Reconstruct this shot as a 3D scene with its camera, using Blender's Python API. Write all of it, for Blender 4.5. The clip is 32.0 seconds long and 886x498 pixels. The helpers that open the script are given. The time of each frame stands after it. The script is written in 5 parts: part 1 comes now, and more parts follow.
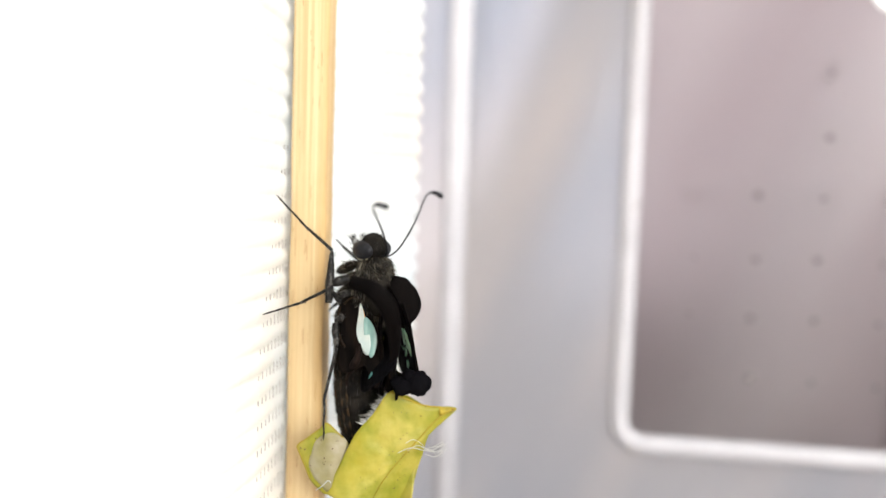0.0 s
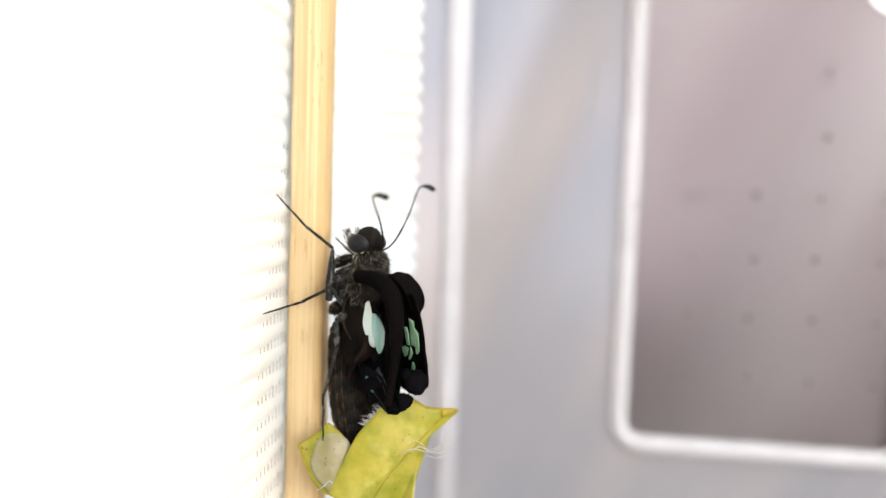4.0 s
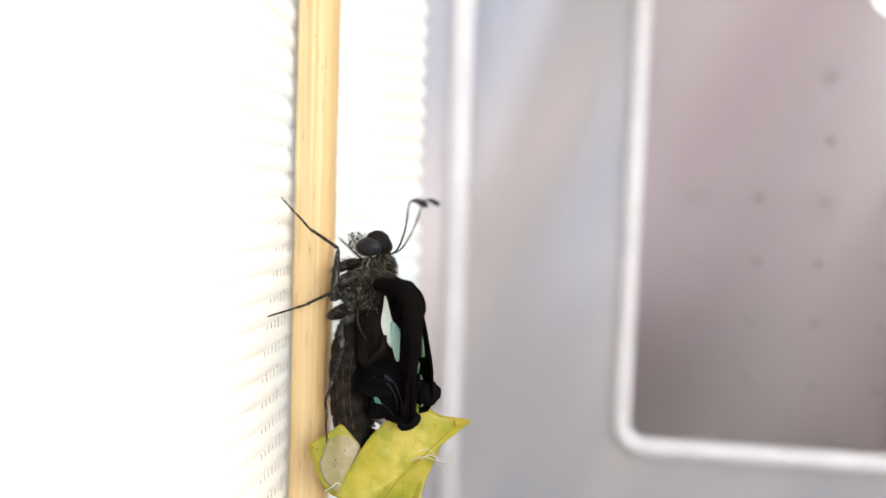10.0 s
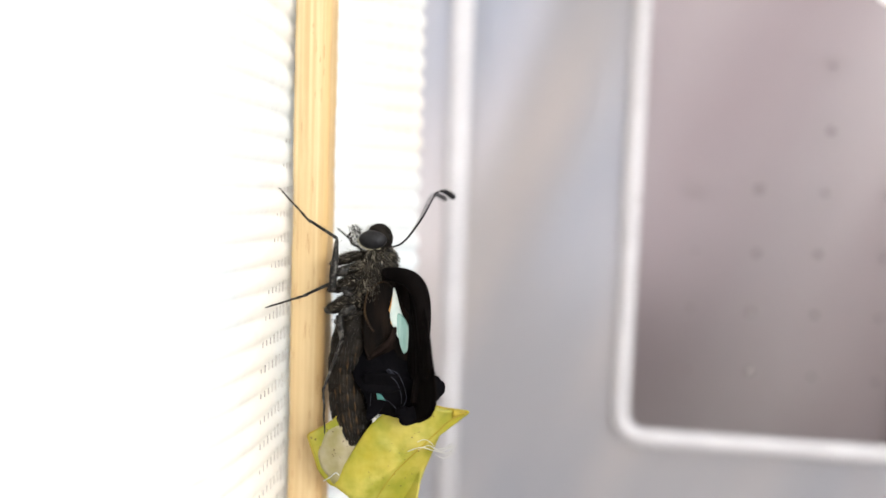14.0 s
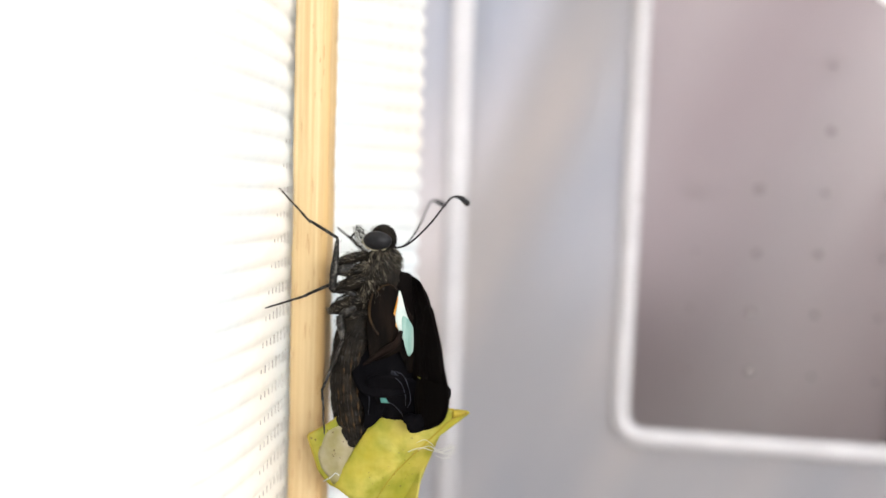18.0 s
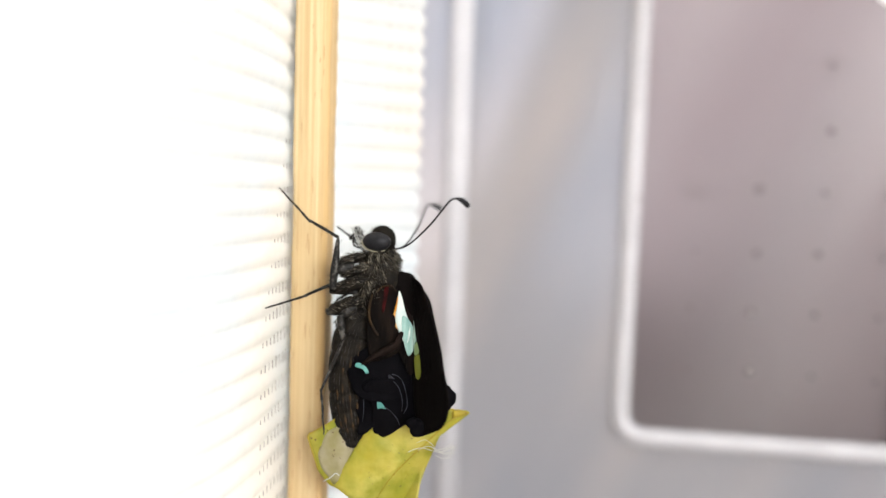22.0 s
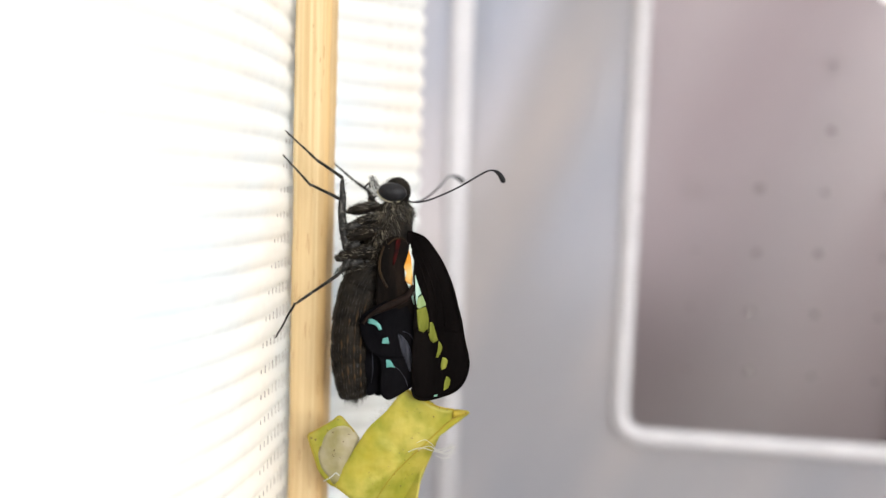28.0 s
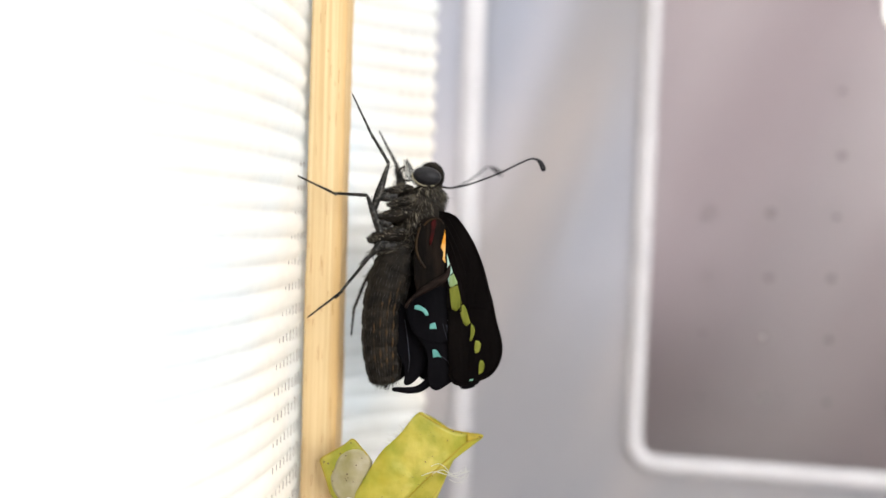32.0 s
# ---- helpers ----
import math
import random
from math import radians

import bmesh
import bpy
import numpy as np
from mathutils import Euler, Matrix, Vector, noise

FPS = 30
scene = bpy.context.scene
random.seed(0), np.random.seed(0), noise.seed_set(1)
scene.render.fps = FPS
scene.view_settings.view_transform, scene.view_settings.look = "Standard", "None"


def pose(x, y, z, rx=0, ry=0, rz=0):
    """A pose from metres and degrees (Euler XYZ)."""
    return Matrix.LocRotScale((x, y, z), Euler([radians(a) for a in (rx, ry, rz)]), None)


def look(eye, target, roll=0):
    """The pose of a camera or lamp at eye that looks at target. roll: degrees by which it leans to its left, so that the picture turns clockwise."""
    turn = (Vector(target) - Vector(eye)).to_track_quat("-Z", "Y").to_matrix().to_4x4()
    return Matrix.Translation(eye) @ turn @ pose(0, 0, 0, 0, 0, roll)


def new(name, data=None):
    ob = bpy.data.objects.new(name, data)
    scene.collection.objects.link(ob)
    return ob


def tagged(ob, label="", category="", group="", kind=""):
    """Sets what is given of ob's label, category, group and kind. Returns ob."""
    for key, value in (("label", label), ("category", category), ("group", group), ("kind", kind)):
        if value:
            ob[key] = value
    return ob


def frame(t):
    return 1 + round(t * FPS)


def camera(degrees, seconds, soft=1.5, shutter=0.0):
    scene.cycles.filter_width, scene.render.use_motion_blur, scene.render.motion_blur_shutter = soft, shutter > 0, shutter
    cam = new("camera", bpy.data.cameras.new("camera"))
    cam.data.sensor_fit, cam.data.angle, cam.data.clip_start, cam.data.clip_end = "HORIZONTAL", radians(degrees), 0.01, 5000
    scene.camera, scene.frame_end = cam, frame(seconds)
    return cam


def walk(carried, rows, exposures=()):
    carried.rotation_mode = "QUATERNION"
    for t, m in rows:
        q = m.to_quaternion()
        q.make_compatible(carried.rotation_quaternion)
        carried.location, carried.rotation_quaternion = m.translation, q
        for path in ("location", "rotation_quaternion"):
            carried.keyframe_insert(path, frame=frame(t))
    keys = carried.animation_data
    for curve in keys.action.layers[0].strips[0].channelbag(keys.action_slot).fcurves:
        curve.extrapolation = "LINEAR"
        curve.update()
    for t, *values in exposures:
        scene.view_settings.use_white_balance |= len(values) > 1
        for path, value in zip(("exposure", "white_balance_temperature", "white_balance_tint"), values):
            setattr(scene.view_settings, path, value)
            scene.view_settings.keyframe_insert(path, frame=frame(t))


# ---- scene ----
# Lengths below are in millimetres unless a name says otherwise; MM turns them into metres.
MM = 0.001
EYE_HEIGHT = 0.85

# ---- camera ----
cam = camera(60.0, 32.0, soft=1.5)
cam.data.dof.use_dof = True
cam.data.dof.focus_distance = 0.0838
cam.data.dof.aperture_fstop = 7.0
AIM = look((0, 0, EYE_HEIGHT), (0, math.cos(radians(4.8)), EYE_HEIGHT - math.sin(radians(4.8))), 2.0)
# the stage: x to the side, y away from the lens, z up, origin at the lens
STAGE = AIM @ Matrix.Rotation(radians(-90), 4, "X")
# seconds, turn to the left, turn up (degrees), small slides sideways and up
SWAYS = [
    (0, 0.134, 0.464, 0.47, 0.00), (0.5, -0.060, 0.978, 0.23, -0.47), (1, -0.060, 0.809, 0.23, -0.47), (1.5, -0.320, 0.464, -0.23, 0.00),
    (2, -0.169, 0.464, -0.00, 0.00), (2.5, -0.211, 0.401, -0.00, 0.00), (3, -0.211, 0.477, -0.00, -0.12), (3.5, -0.211, 0.477, -0.00, -0.12),
    (5.5, -0.109, 0.645, -0.23, -0.12), (6, -0.151, 0.506, -0.23, 0.00), (7, -0.151, 0.464, -0.23, 0.00), (7.5, -0.218, 0.548, -0.47, 0.00),
    (8, -0.109, 0.506, -0.23, 0.00), (9, -0.218, 0.591, -0.47, 0.00), (9.5, -0.328, 0.666, -0.70, -0.12), (10, -0.176, 0.784, -0.47, -0.23)] + [
    (11, -0.176, 0.784, -0.47, -0.23), (11.5, -0.067, 0.658, -0.23, -0.23), (12, 0.000, 0.151, -0.00, -0.23), (12.5, 0.000, 0.109, -0.00, -0.23),
    (20, 0.000, 0.000, -0.00, 0.00), (25, 0.000, 0.000, -0.00, 0.00), (28, 0.000, -0.151, -0.00, 0.23), (28.5, -0.012, 0.000, -0.12, 0.00),
    (29, 0.271, -0.457, -0.23, -0.47), (29.5, 0.271, -0.060, -0.23, -0.23), (30, 0.196, 1.653, -0.93, -0.47), (30.5, 0.474, 1.962, -0.70, -1.98),
    (31, 0.213, 1.931, -1.16, -0.70), (31.5, 0.352, 2.260, -1.05, -0.81), (32, 0.407, 2.251, -0.93, -0.93)]


def sway(yaw, pitch, dx, dz):
    return AIM @ Matrix.Translation((dx * MM, dz * MM, 0)) @ pose(0, 0, 0, pitch, yaw, 0)


walk(cam, [(t, sway(*r)) for t, *r in SWAYS], exposures=((0, 0.1), (6, 0.05), (13, 0.0), (24, -0.1), (28, -0.13), (32, -0.12)))

# ---- world and light ----
world = bpy.data.worlds.new("sky")
scene.world = world
world.use_nodes = True
wn = world.node_tree.nodes
sky = wn.new("ShaderNodeTexSky")
sky.sky_type, sky.sun_disc, sky.sun_elevation, sky.sun_rotation = "NISHITA", False, radians(40), radians(250)
world.node_tree.links.new(sky.outputs[0], wn["Background"].inputs[0])
wn["Background"].inputs[1].default_value = 0.1

# added front lamp, moved about until the shading suited; its window is made up
lamp = bpy.data.lights.new("front_light", "AREA")
lamp.shape, lamp.size, lamp.size_y, lamp.energy, lamp.color = "RECTANGLE", 1.56, 1.1, 92.0, (0.985, 0.985, 0.975)
front_light = new("front_light", lamp)
front_light.matrix_world = look((1.25, -2.06, 1.55), (0.5, 0.0, 1.1))

# added lamp that makes the sheet and frosted wall glow from behind
side = bpy.data.lights.new("back_light", "AREA")
side.shape, side.size, side.size_y, side.energy, side.color = "RECTANGLE", 1.06, 1.1, 225.0, (0.945, 0.98, 1.0)
side_light = new("back_light", side)
side_light.matrix_world = look((-1.26, 0.8, 1.5), (0.0, 0.2, 1.0))


# ---- materials ----
def material(name, color, rough=0.6, metal=0.0, spec=0.5, second=None, scale=200.0, detail=4.0, bump=0.0, bump_scale=None,
             stretch=(1, 1, 1), sheen=0.0, coat=0.0, translucent=0.0, sss=0.0, low=0.35, high=0.65, alpha=1.0, third=None, third_scale=20.0, lean=0.0, shift=0.0):
    m = bpy.data.materials.new(name)
    m.use_nodes = True
    n, l = m.node_tree.nodes, m.node_tree.links
    b = n["Principled BSDF"]
    b.inputs["Base Color"].default_value = (*color, 1)
    b.inputs["Roughness"].default_value = rough
    b.inputs["Metallic"].default_value = metal
    b.inputs["Specular IOR Level"].default_value = spec
    b.inputs["Sheen Weight"].default_value = sheen
    b.inputs["Coat Weight"].default_value = coat
    b.inputs["Alpha"].default_value = alpha
    where = n.new("ShaderNodeTexCoord")
    place = n.new("ShaderNodeMapping")
    place.inputs["Scale"].default_value = stretch
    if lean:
        # painted streaks of light and shade lean: turned first, then stretched
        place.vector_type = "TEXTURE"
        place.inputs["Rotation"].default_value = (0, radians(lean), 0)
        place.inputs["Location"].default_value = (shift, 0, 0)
    l.new(where.outputs["Object"], place.inputs["Vector"])
    color_out = None
    if second:
        tex = n.new("ShaderNodeTexNoise")
        tex.inputs["Scale"].default_value, tex.inputs["Detail"].default_value = scale, detail
        l.new(place.outputs["Vector"], tex.inputs["Vector"])
        ramp = n.new("ShaderNodeValToRGB")
        ramp.color_ramp.elements[0].position, ramp.color_ramp.elements[1].position = low, high
        ramp.color_ramp.elements[0].color, ramp.color_ramp.elements[1].color = (*color, 1), (*second, 1)
        l.new(tex.outputs["Fac"], ramp.inputs["Fac"])
        color_out = ramp.outputs["Color"]
        if third:
            tex3 = n.new("ShaderNodeTexNoise")
            tex3.inputs["Scale"].default_value, tex3.inputs["Detail"].default_value = third_scale, 3.0
            l.new(place.outputs["Vector"], tex3.inputs["Vector"])
            ramp3 = n.new("ShaderNodeValToRGB")
            ramp3.color_ramp.elements[0].position, ramp3.color_ramp.elements[1].position = 0.4, 0.7
            l.new(tex3.outputs["Fac"], ramp3.inputs["Fac"])
            mix = n.new("ShaderNodeMixRGB")
            mix.inputs["Color2"].default_value = (*third, 1)
            l.new(ramp3.outputs["Color"], mix.inputs["Fac"])
            l.new(color_out, mix.inputs["Color1"])
            color_out = mix.outputs["Color"]
        l.new(color_out, b.inputs["Base Color"])
    if bump:
        tex2 = n.new("ShaderNodeTexNoise")
        tex2.inputs["Scale"].default_value, tex2.inputs["Detail"].default_value = bump_scale or scale, 5.0
        l.new(place.outputs["Vector"], tex2.inputs["Vector"])
        bp = n.new("ShaderNodeBump")
        bp.inputs["Strength"].default_value, bp.inputs["Distance"].default_value = bump, 0.0003
        l.new(tex2.outputs["Fac"], bp.inputs["Height"])
        l.new(bp.outputs["Normal"], b.inputs["Normal"])
    if translucent:
        tr = n.new("ShaderNodeBsdfTranslucent")
        tr.inputs["Color"].default_value = (*color, 1)
        if color_out:
            l.new(color_out, tr.inputs["Color"])
        mx = n.new("ShaderNodeMixShader")
        mx.inputs["Fac"].default_value = translucent
        l.new(b.outputs[0], mx.inputs[1])
        l.new(tr.outputs[0], mx.inputs[2])
        l.new(mx.outputs[0], n["Material Output"].inputs["Surface"])
    return m


M_SHEET = material("white_corrugated", (0.595, 0.63, 0.65), 0.8, spec=0.1, second=(0.68, 0.65, 0.60), scale=45, translucent=0.29, bump=0.12, bump_scale=900)
M_WOOD = material("pale_wood", (0.465, 0.34, 0.175), 0.7, spec=0.2, second=(0.575, 0.445, 0.26), scale=2600, detail=7, stretch=(1, 1, 0.012), bump=0.5,
                  bump_scale=1800, third=(0.42, 0.265, 0.105), third_scale=500)
# grey for bars that stand in for ticks and shade in the grooves
M_GROOVE_DASH = material("grey_groove_dash", (0.36, 0.33, 0.31), 0.8)
M_PORE = material("dark_wood_pore", (0.30, 0.17, 0.06), 0.8)
# leaning blue and warm streaks put soft light and shade bands into the colour
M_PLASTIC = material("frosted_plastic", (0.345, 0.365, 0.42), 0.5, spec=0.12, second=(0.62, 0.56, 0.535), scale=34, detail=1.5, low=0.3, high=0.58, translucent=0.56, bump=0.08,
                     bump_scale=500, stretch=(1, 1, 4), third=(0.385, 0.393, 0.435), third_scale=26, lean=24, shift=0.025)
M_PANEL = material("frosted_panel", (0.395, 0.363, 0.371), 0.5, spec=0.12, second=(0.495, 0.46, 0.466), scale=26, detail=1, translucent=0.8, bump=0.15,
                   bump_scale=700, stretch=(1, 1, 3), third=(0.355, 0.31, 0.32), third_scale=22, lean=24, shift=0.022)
M_RIDGE = material("milky_ridge", (0.52, 0.51, 0.53), 0.5, spec=0.2, second=(0.46, 0.45, 0.47), scale=120, translucent=0.2)
M_HOLE = material("dark_hole", (0.24, 0.215, 0.215), 0.8)
M_BLACK = material("black_scales", (0.0015, 0.0014, 0.0020), 0.8, spec=0.025, second=(0.0032, 0.0030, 0.0037), scale=260, bump=0.3, bump_scale=3000,
                   stretch=(1, 1, 0.35))
M_BROWNBLACK = material("brown_black_scales", (0.0018, 0.0014, 0.0014), 0.8, spec=0.02, second=(0.0040, 0.0031, 0.0029), scale=240, bump=0.3,
                        bump_scale=3000, stretch=(1.6, 1, 0.25))
M_FOLD = material("brown_fold", (0.0065, 0.0040, 0.0033), 0.7, spec=0.04, second=(0.013, 0.0084, 0.0068), scale=700)
M_OCHRE = material("ochre_vein", (0.022, 0.012, 0.004), 0.6, spec=0.1, second=(0.005, 0.003, 0.002), scale=500)
M_GREY = material("crumpled_grey_scales", (0.004, 0.0042, 0.006), 0.5, spec=0.12, second=(0.03, 0.032, 0.043), scale=900, stretch=(3, 1, 0.6), bump=0.5)
M_YELLOW = material("amber_patch", (0.62, 0.26, 0.02), 0.5, spec=0.2, second=(0.80, 0.58, 0.24), scale=230, low=0.42, high=0.66, translucent=0.3)
M_CREAM = material("cream_patch", (0.74, 0.75, 0.69), 0.5, second=(0.50, 0.62, 0.60), scale=260, translucent=0.3)
M_AQUA = material("aqua_patch", (0.10, 0.25, 0.21), 0.5, spec=0.15, second=(0.48, 0.60, 0.57), scale=320, stretch=(2, 1, 0.3), bump=0.3)
M_PALEAQUA = material("pale_aqua_patch", (0.15, 0.30, 0.23), 0.5, spec=0.15, second=(0.40, 0.54, 0.48), scale=300, low=0.4, high=0.6)
M_AQUAGREEN = material("aqua_green_spot", (0.13, 0.20, 0.07), 0.6, spec=0.08, second=(0.24, 0.32, 0.16), scale=500, stretch=(2, 1, 0.4))
M_TEAL = material("teal_spot", (0.055, 0.19, 0.17), 0.6, spec=0.06, second=(0.11, 0.27, 0.245), scale=700, bump=0.2)
M_GREEN = material("green_spot", (0.085, 0.098, 0.012), 0.6, spec=0.08, second=(0.16, 0.172, 0.03), scale=600, stretch=(2, 1, 0.4), bump=0.2)
M_PALEGREEN = material("pale_green_spot", (0.24, 0.52, 0.30), 0.5, spec=0.15, second=(0.40, 0.66, 0.42), scale=600, bump=0.2)
M_RED = material("dark_red_mark", (0.034, 0.0025, 0.0025), 0.6, spec=0.04, second=(0.008, 0.0015, 0.0015), scale=700)
M_BODY = material("dark_body", (0.0035, 0.0029, 0.0023), 0.7, spec=0.08, second=(0.013, 0.0103, 0.0075), scale=900, bump=0.5, bump_scale=2200)
M_BAND = material("brown_band", (0.06, 0.036, 0.016), 0.7, spec=0.08, second=(0.006, 0.005, 0.004), scale=600, bump=0.4)
M_FUR = material("grey_brown_hair", (0.006, 0.0046, 0.0032), 0.55, spec=0.15, second=(0.085, 0.067, 0.043), scale=420, low=0.42, high=0.68)
M_TUFT = material("tan_hair", (0.030, 0.0245, 0.017), 0.5, spec=0.2, second=(0.115, 0.096, 0.066), scale=600, low=0.45, high=0.7)
M_BASE = material("brown_wing_base", (0.0026, 0.0020, 0.0017), 0.75, spec=0.04, second=(0.0095, 0.006, 0.0042), scale=420, low=0.45, high=0.7, bump=0.3, bump_scale=2500, stretch=(1.8, 1, 0.4))
M_FURDARK = material("dark_hair", (0.003, 0.0026, 0.0024), 0.6, spec=0.08, second=(0.014, 0.0142, 0.015), scale=500, low=0.45, high=0.7)
M_FURWHITE = material("white_hair", (0.50, 0.51, 0.49), 0.5, second=(0.22, 0.22, 0.21), scale=1500)
M_EYE = material("compound_eye", (0.009, 0.009, 0.0102), 0.42, spec=0.12, second=(0.0135, 0.0135, 0.0155), scale=3500, bump=0.12, bump_scale=6000)
M_RIM = material("cream_eye_rim", (0.30, 0.27, 0.18), 0.6)
M_ANTENNA = material("black_antenna", (0.003, 0.003, 0.004), 0.5, spec=0.15, second=(0.009, 0.009, 0.011), scale=3000)
M_LEG = material("dark_leg", (0.005, 0.0045, 0.004), 0.5, spec=0.2, second=(0.075, 0.07, 0.062), scale=2300, low=0.52, high=0.64, bump=0.4)
M_CASE = material("yellow_green_shell", (0.35, 0.305, 0.018), 0.4, spec=0.3, second=(0.53, 0.46, 0.11), scale=150, third=(0.27, 0.285, 0.03), third_scale=420, translucent=0.34, bump=0.6, bump_scale=600)
M_KEEL = material("ochre_keel", (0.40, 0.29, 0.025), 0.5, spec=0.2, second=(0.30, 0.235, 0.03), scale=420, translucent=0.2)
M_MEMBRANE = material("grey_green_membrane", (0.27, 0.245, 0.085), 0.3, spec=0.4, second=(0.42, 0.37, 0.25), scale=330, translucent=0.4, bump=0.7, bump_scale=600)
M_SPECK = material("brown_speck", (0.10, 0.05, 0.02), 0.7)
M_SILK = material("white_silk", (0.6, 0.6, 0.56), 0.25, translucent=0.5)
M_TABLE = material("table_wood", (0.15, 0.095, 0.06), 0.45, second=(0.10, 0.065, 0.045), scale=12, stretch=(0.2, 3, 1))
M_BOARD = material("red_brown_board", (0.15, 0.085, 0.08), 0.6, second=(0.19, 0.115, 0.105), scale=30, stretch=(0.2, 1, 2))
M_GREYBOARD = material("grey_brown_board", (0.27, 0.235, 0.235), 0.6, second=(0.31, 0.27, 0.27), scale=30, stretch=(0.2, 1, 2))
M_ROD = material("slate_blue_plastic", (0.035, 0.09, 0.23), 0.5, second=(0.05, 0.11, 0.26), scale=60)
M_PLASTER = material("white_plaster", (0.74, 0.73, 0.71), 0.9, second=(0.70, 0.69, 0.68), scale=6)
M_FLOOR = material("floor_boards", (0.30, 0.21, 0.14), 0.5, second=(0.24, 0.16, 0.10), scale=8, stretch=(0.3, 4, 1))
M_FRAME = material("window_frame_white", (0.78, 0.78, 0.77), 0.4)


def fur(name, dark, mid, light, scale=380.0, rough=0.4, spec=0.35):
    """Hair in clumps of tone, each hair a little lighter or darker than its neighbours."""
    m = bpy.data.materials.new(name)
    m.use_nodes = True
    n, l = m.node_tree.nodes, m.node_tree.links
    b = n["Principled BSDF"]
    b.inputs["Roughness"].default_value = rough
    b.inputs["Specular IOR Level"].default_value = spec
    where, tex, geo = n.new("ShaderNodeTexCoord"), n.new("ShaderNodeTexNoise"), n.new("ShaderNodeNewGeometry")
    tex.inputs["Scale"].default_value, tex.inputs["Detail"].default_value = scale, 3.0
    l.new(where.outputs["Object"], tex.inputs["Vector"])
    mul, add = n.new("ShaderNodeMath"), n.new("ShaderNodeMath")
    mul.operation, add.operation = "MULTIPLY", "ADD"
    mul.inputs[1].default_value = 0.42
    l.new(geo.outputs["Random Per Island"], mul.inputs[0])
    l.new(mul.outputs[0], add.inputs[0])
    l.new(tex.outputs["Fac"], add.inputs[1])
    ramp = n.new("ShaderNodeValToRGB")
    e = ramp.color_ramp.elements
    e[0].position, e[1].position = 0.54, 0.98
    e[0].color, e[1].color = (*dark, 1), (*light, 1)
    k = e.new(0.78)
    k.color = (*mid, 1)
    l.new(add.outputs[0], ramp.inputs["Fac"])
    l.new(ramp.outputs["Color"], b.inputs["Base Color"])
    return m


M_OLIVEFUR = fur("olive_brown_fur", (0.0024, 0.0021, 0.0017), (0.044, 0.0375, 0.0265), (0.20, 0.175, 0.13), 1300.0)
M_BELLYFUR = fur("dark_belly_fur", (0.0016, 0.0014, 0.0012), (0.0044, 0.0037, 0.0029), (0.026, 0.0205, 0.0145), 1300.0)


# ---- mesh helpers ----
def mesh_from(name, verts, faces, mat, smooth=True, scale=MM):
    me = bpy.data.meshes.new(name)
    me.from_pydata([(x * scale, y * scale, z * scale) for x, y, z in verts], [], faces)
    me.materials.append(mat)
    if smooth:
        me.polygons.foreach_set("use_smooth", [True] * len(me.polygons))
    bm = bmesh.new()
    bm.from_mesh(me)
    bmesh.ops.recalc_face_normals(bm, faces=bm.faces)
    bm.to_mesh(me)
    bm.free()
    return me


def part(name, verts, faces, mat, parent=None, label="", smooth=True, scale=MM):
    ob = new(name, mesh_from(name, verts, faces, mat, smooth, scale))
    ob.parent = parent
    if label:
        ob["label"] = label
    return ob


def spline(pts, n, closed=False):
    """Catmull-Rom through the points, n samples."""
    pts = [Vector(p) for p in pts]
    k = len(pts)
    out = []
    spans = k if closed else k - 1
    for i in range(n):
        s = i / (n if closed else n - 1) * spans
        j = min(int(s), spans - 1)
        f = s - j
        g = (lambda q: pts[q % k]) if closed else (lambda q: pts[max(0, min(k - 1, q))])
        a, b, c, d = g(j - 1), g(j), g(j + 1), g(j + 2)
        out.append(0.5 * (2 * b + (c - a) * f + (2 * a - 5 * b + 4 * c - d) * f * f + (3 * b - a - 3 * c + d) * f ** 3))
    return out


def plate(outline, depth, thick=0.12, n=64, rings=8, center=None, sharp=False):
    """A thin bent plate: an outline in x and z, filled towards its centre; depth(x, z) is its front."""
    pts = [Vector((x, z)) for x, z in outline]
    if sharp:
        k = len(pts)
        ring = []
        for i in range(n):
            s = i / n * k
            j = int(s)
            ring.append(pts[j].lerp(pts[(j + 1) % k], s - j))
    else:
        ring = spline(pts, n, True)
    c = Vector(center) if center else sum(pts, Vector((0, 0))) / len(pts)
    verts, faces = [], []
    for side in (0, 1):
        base = len(verts)
        for r in range(1, rings + 1):
            for p in ring:
                q = c.lerp(p, r / rings)
                verts.append((q.x, depth(q.x, q.y) + side * thick, q.y))
        verts.append((c.x, depth(c.x, c.y) + side * thick, c.y))
        mid = len(verts) - 1
        for i in range(n):
            faces.append((mid, base + i, base + (i + 1) % n))
            for r in range(rings - 1):
                a, b = base + r * n + i, base + r * n + (i + 1) % n
                faces.append((a, a + n, b + n, b))
    o = (rings - 1) * n
    half = rings * n + 1
    for i in range(n):
        a, b = o + i, o + (i + 1) % n
        faces.append((a, b, half + b, half + a))
    return verts, faces


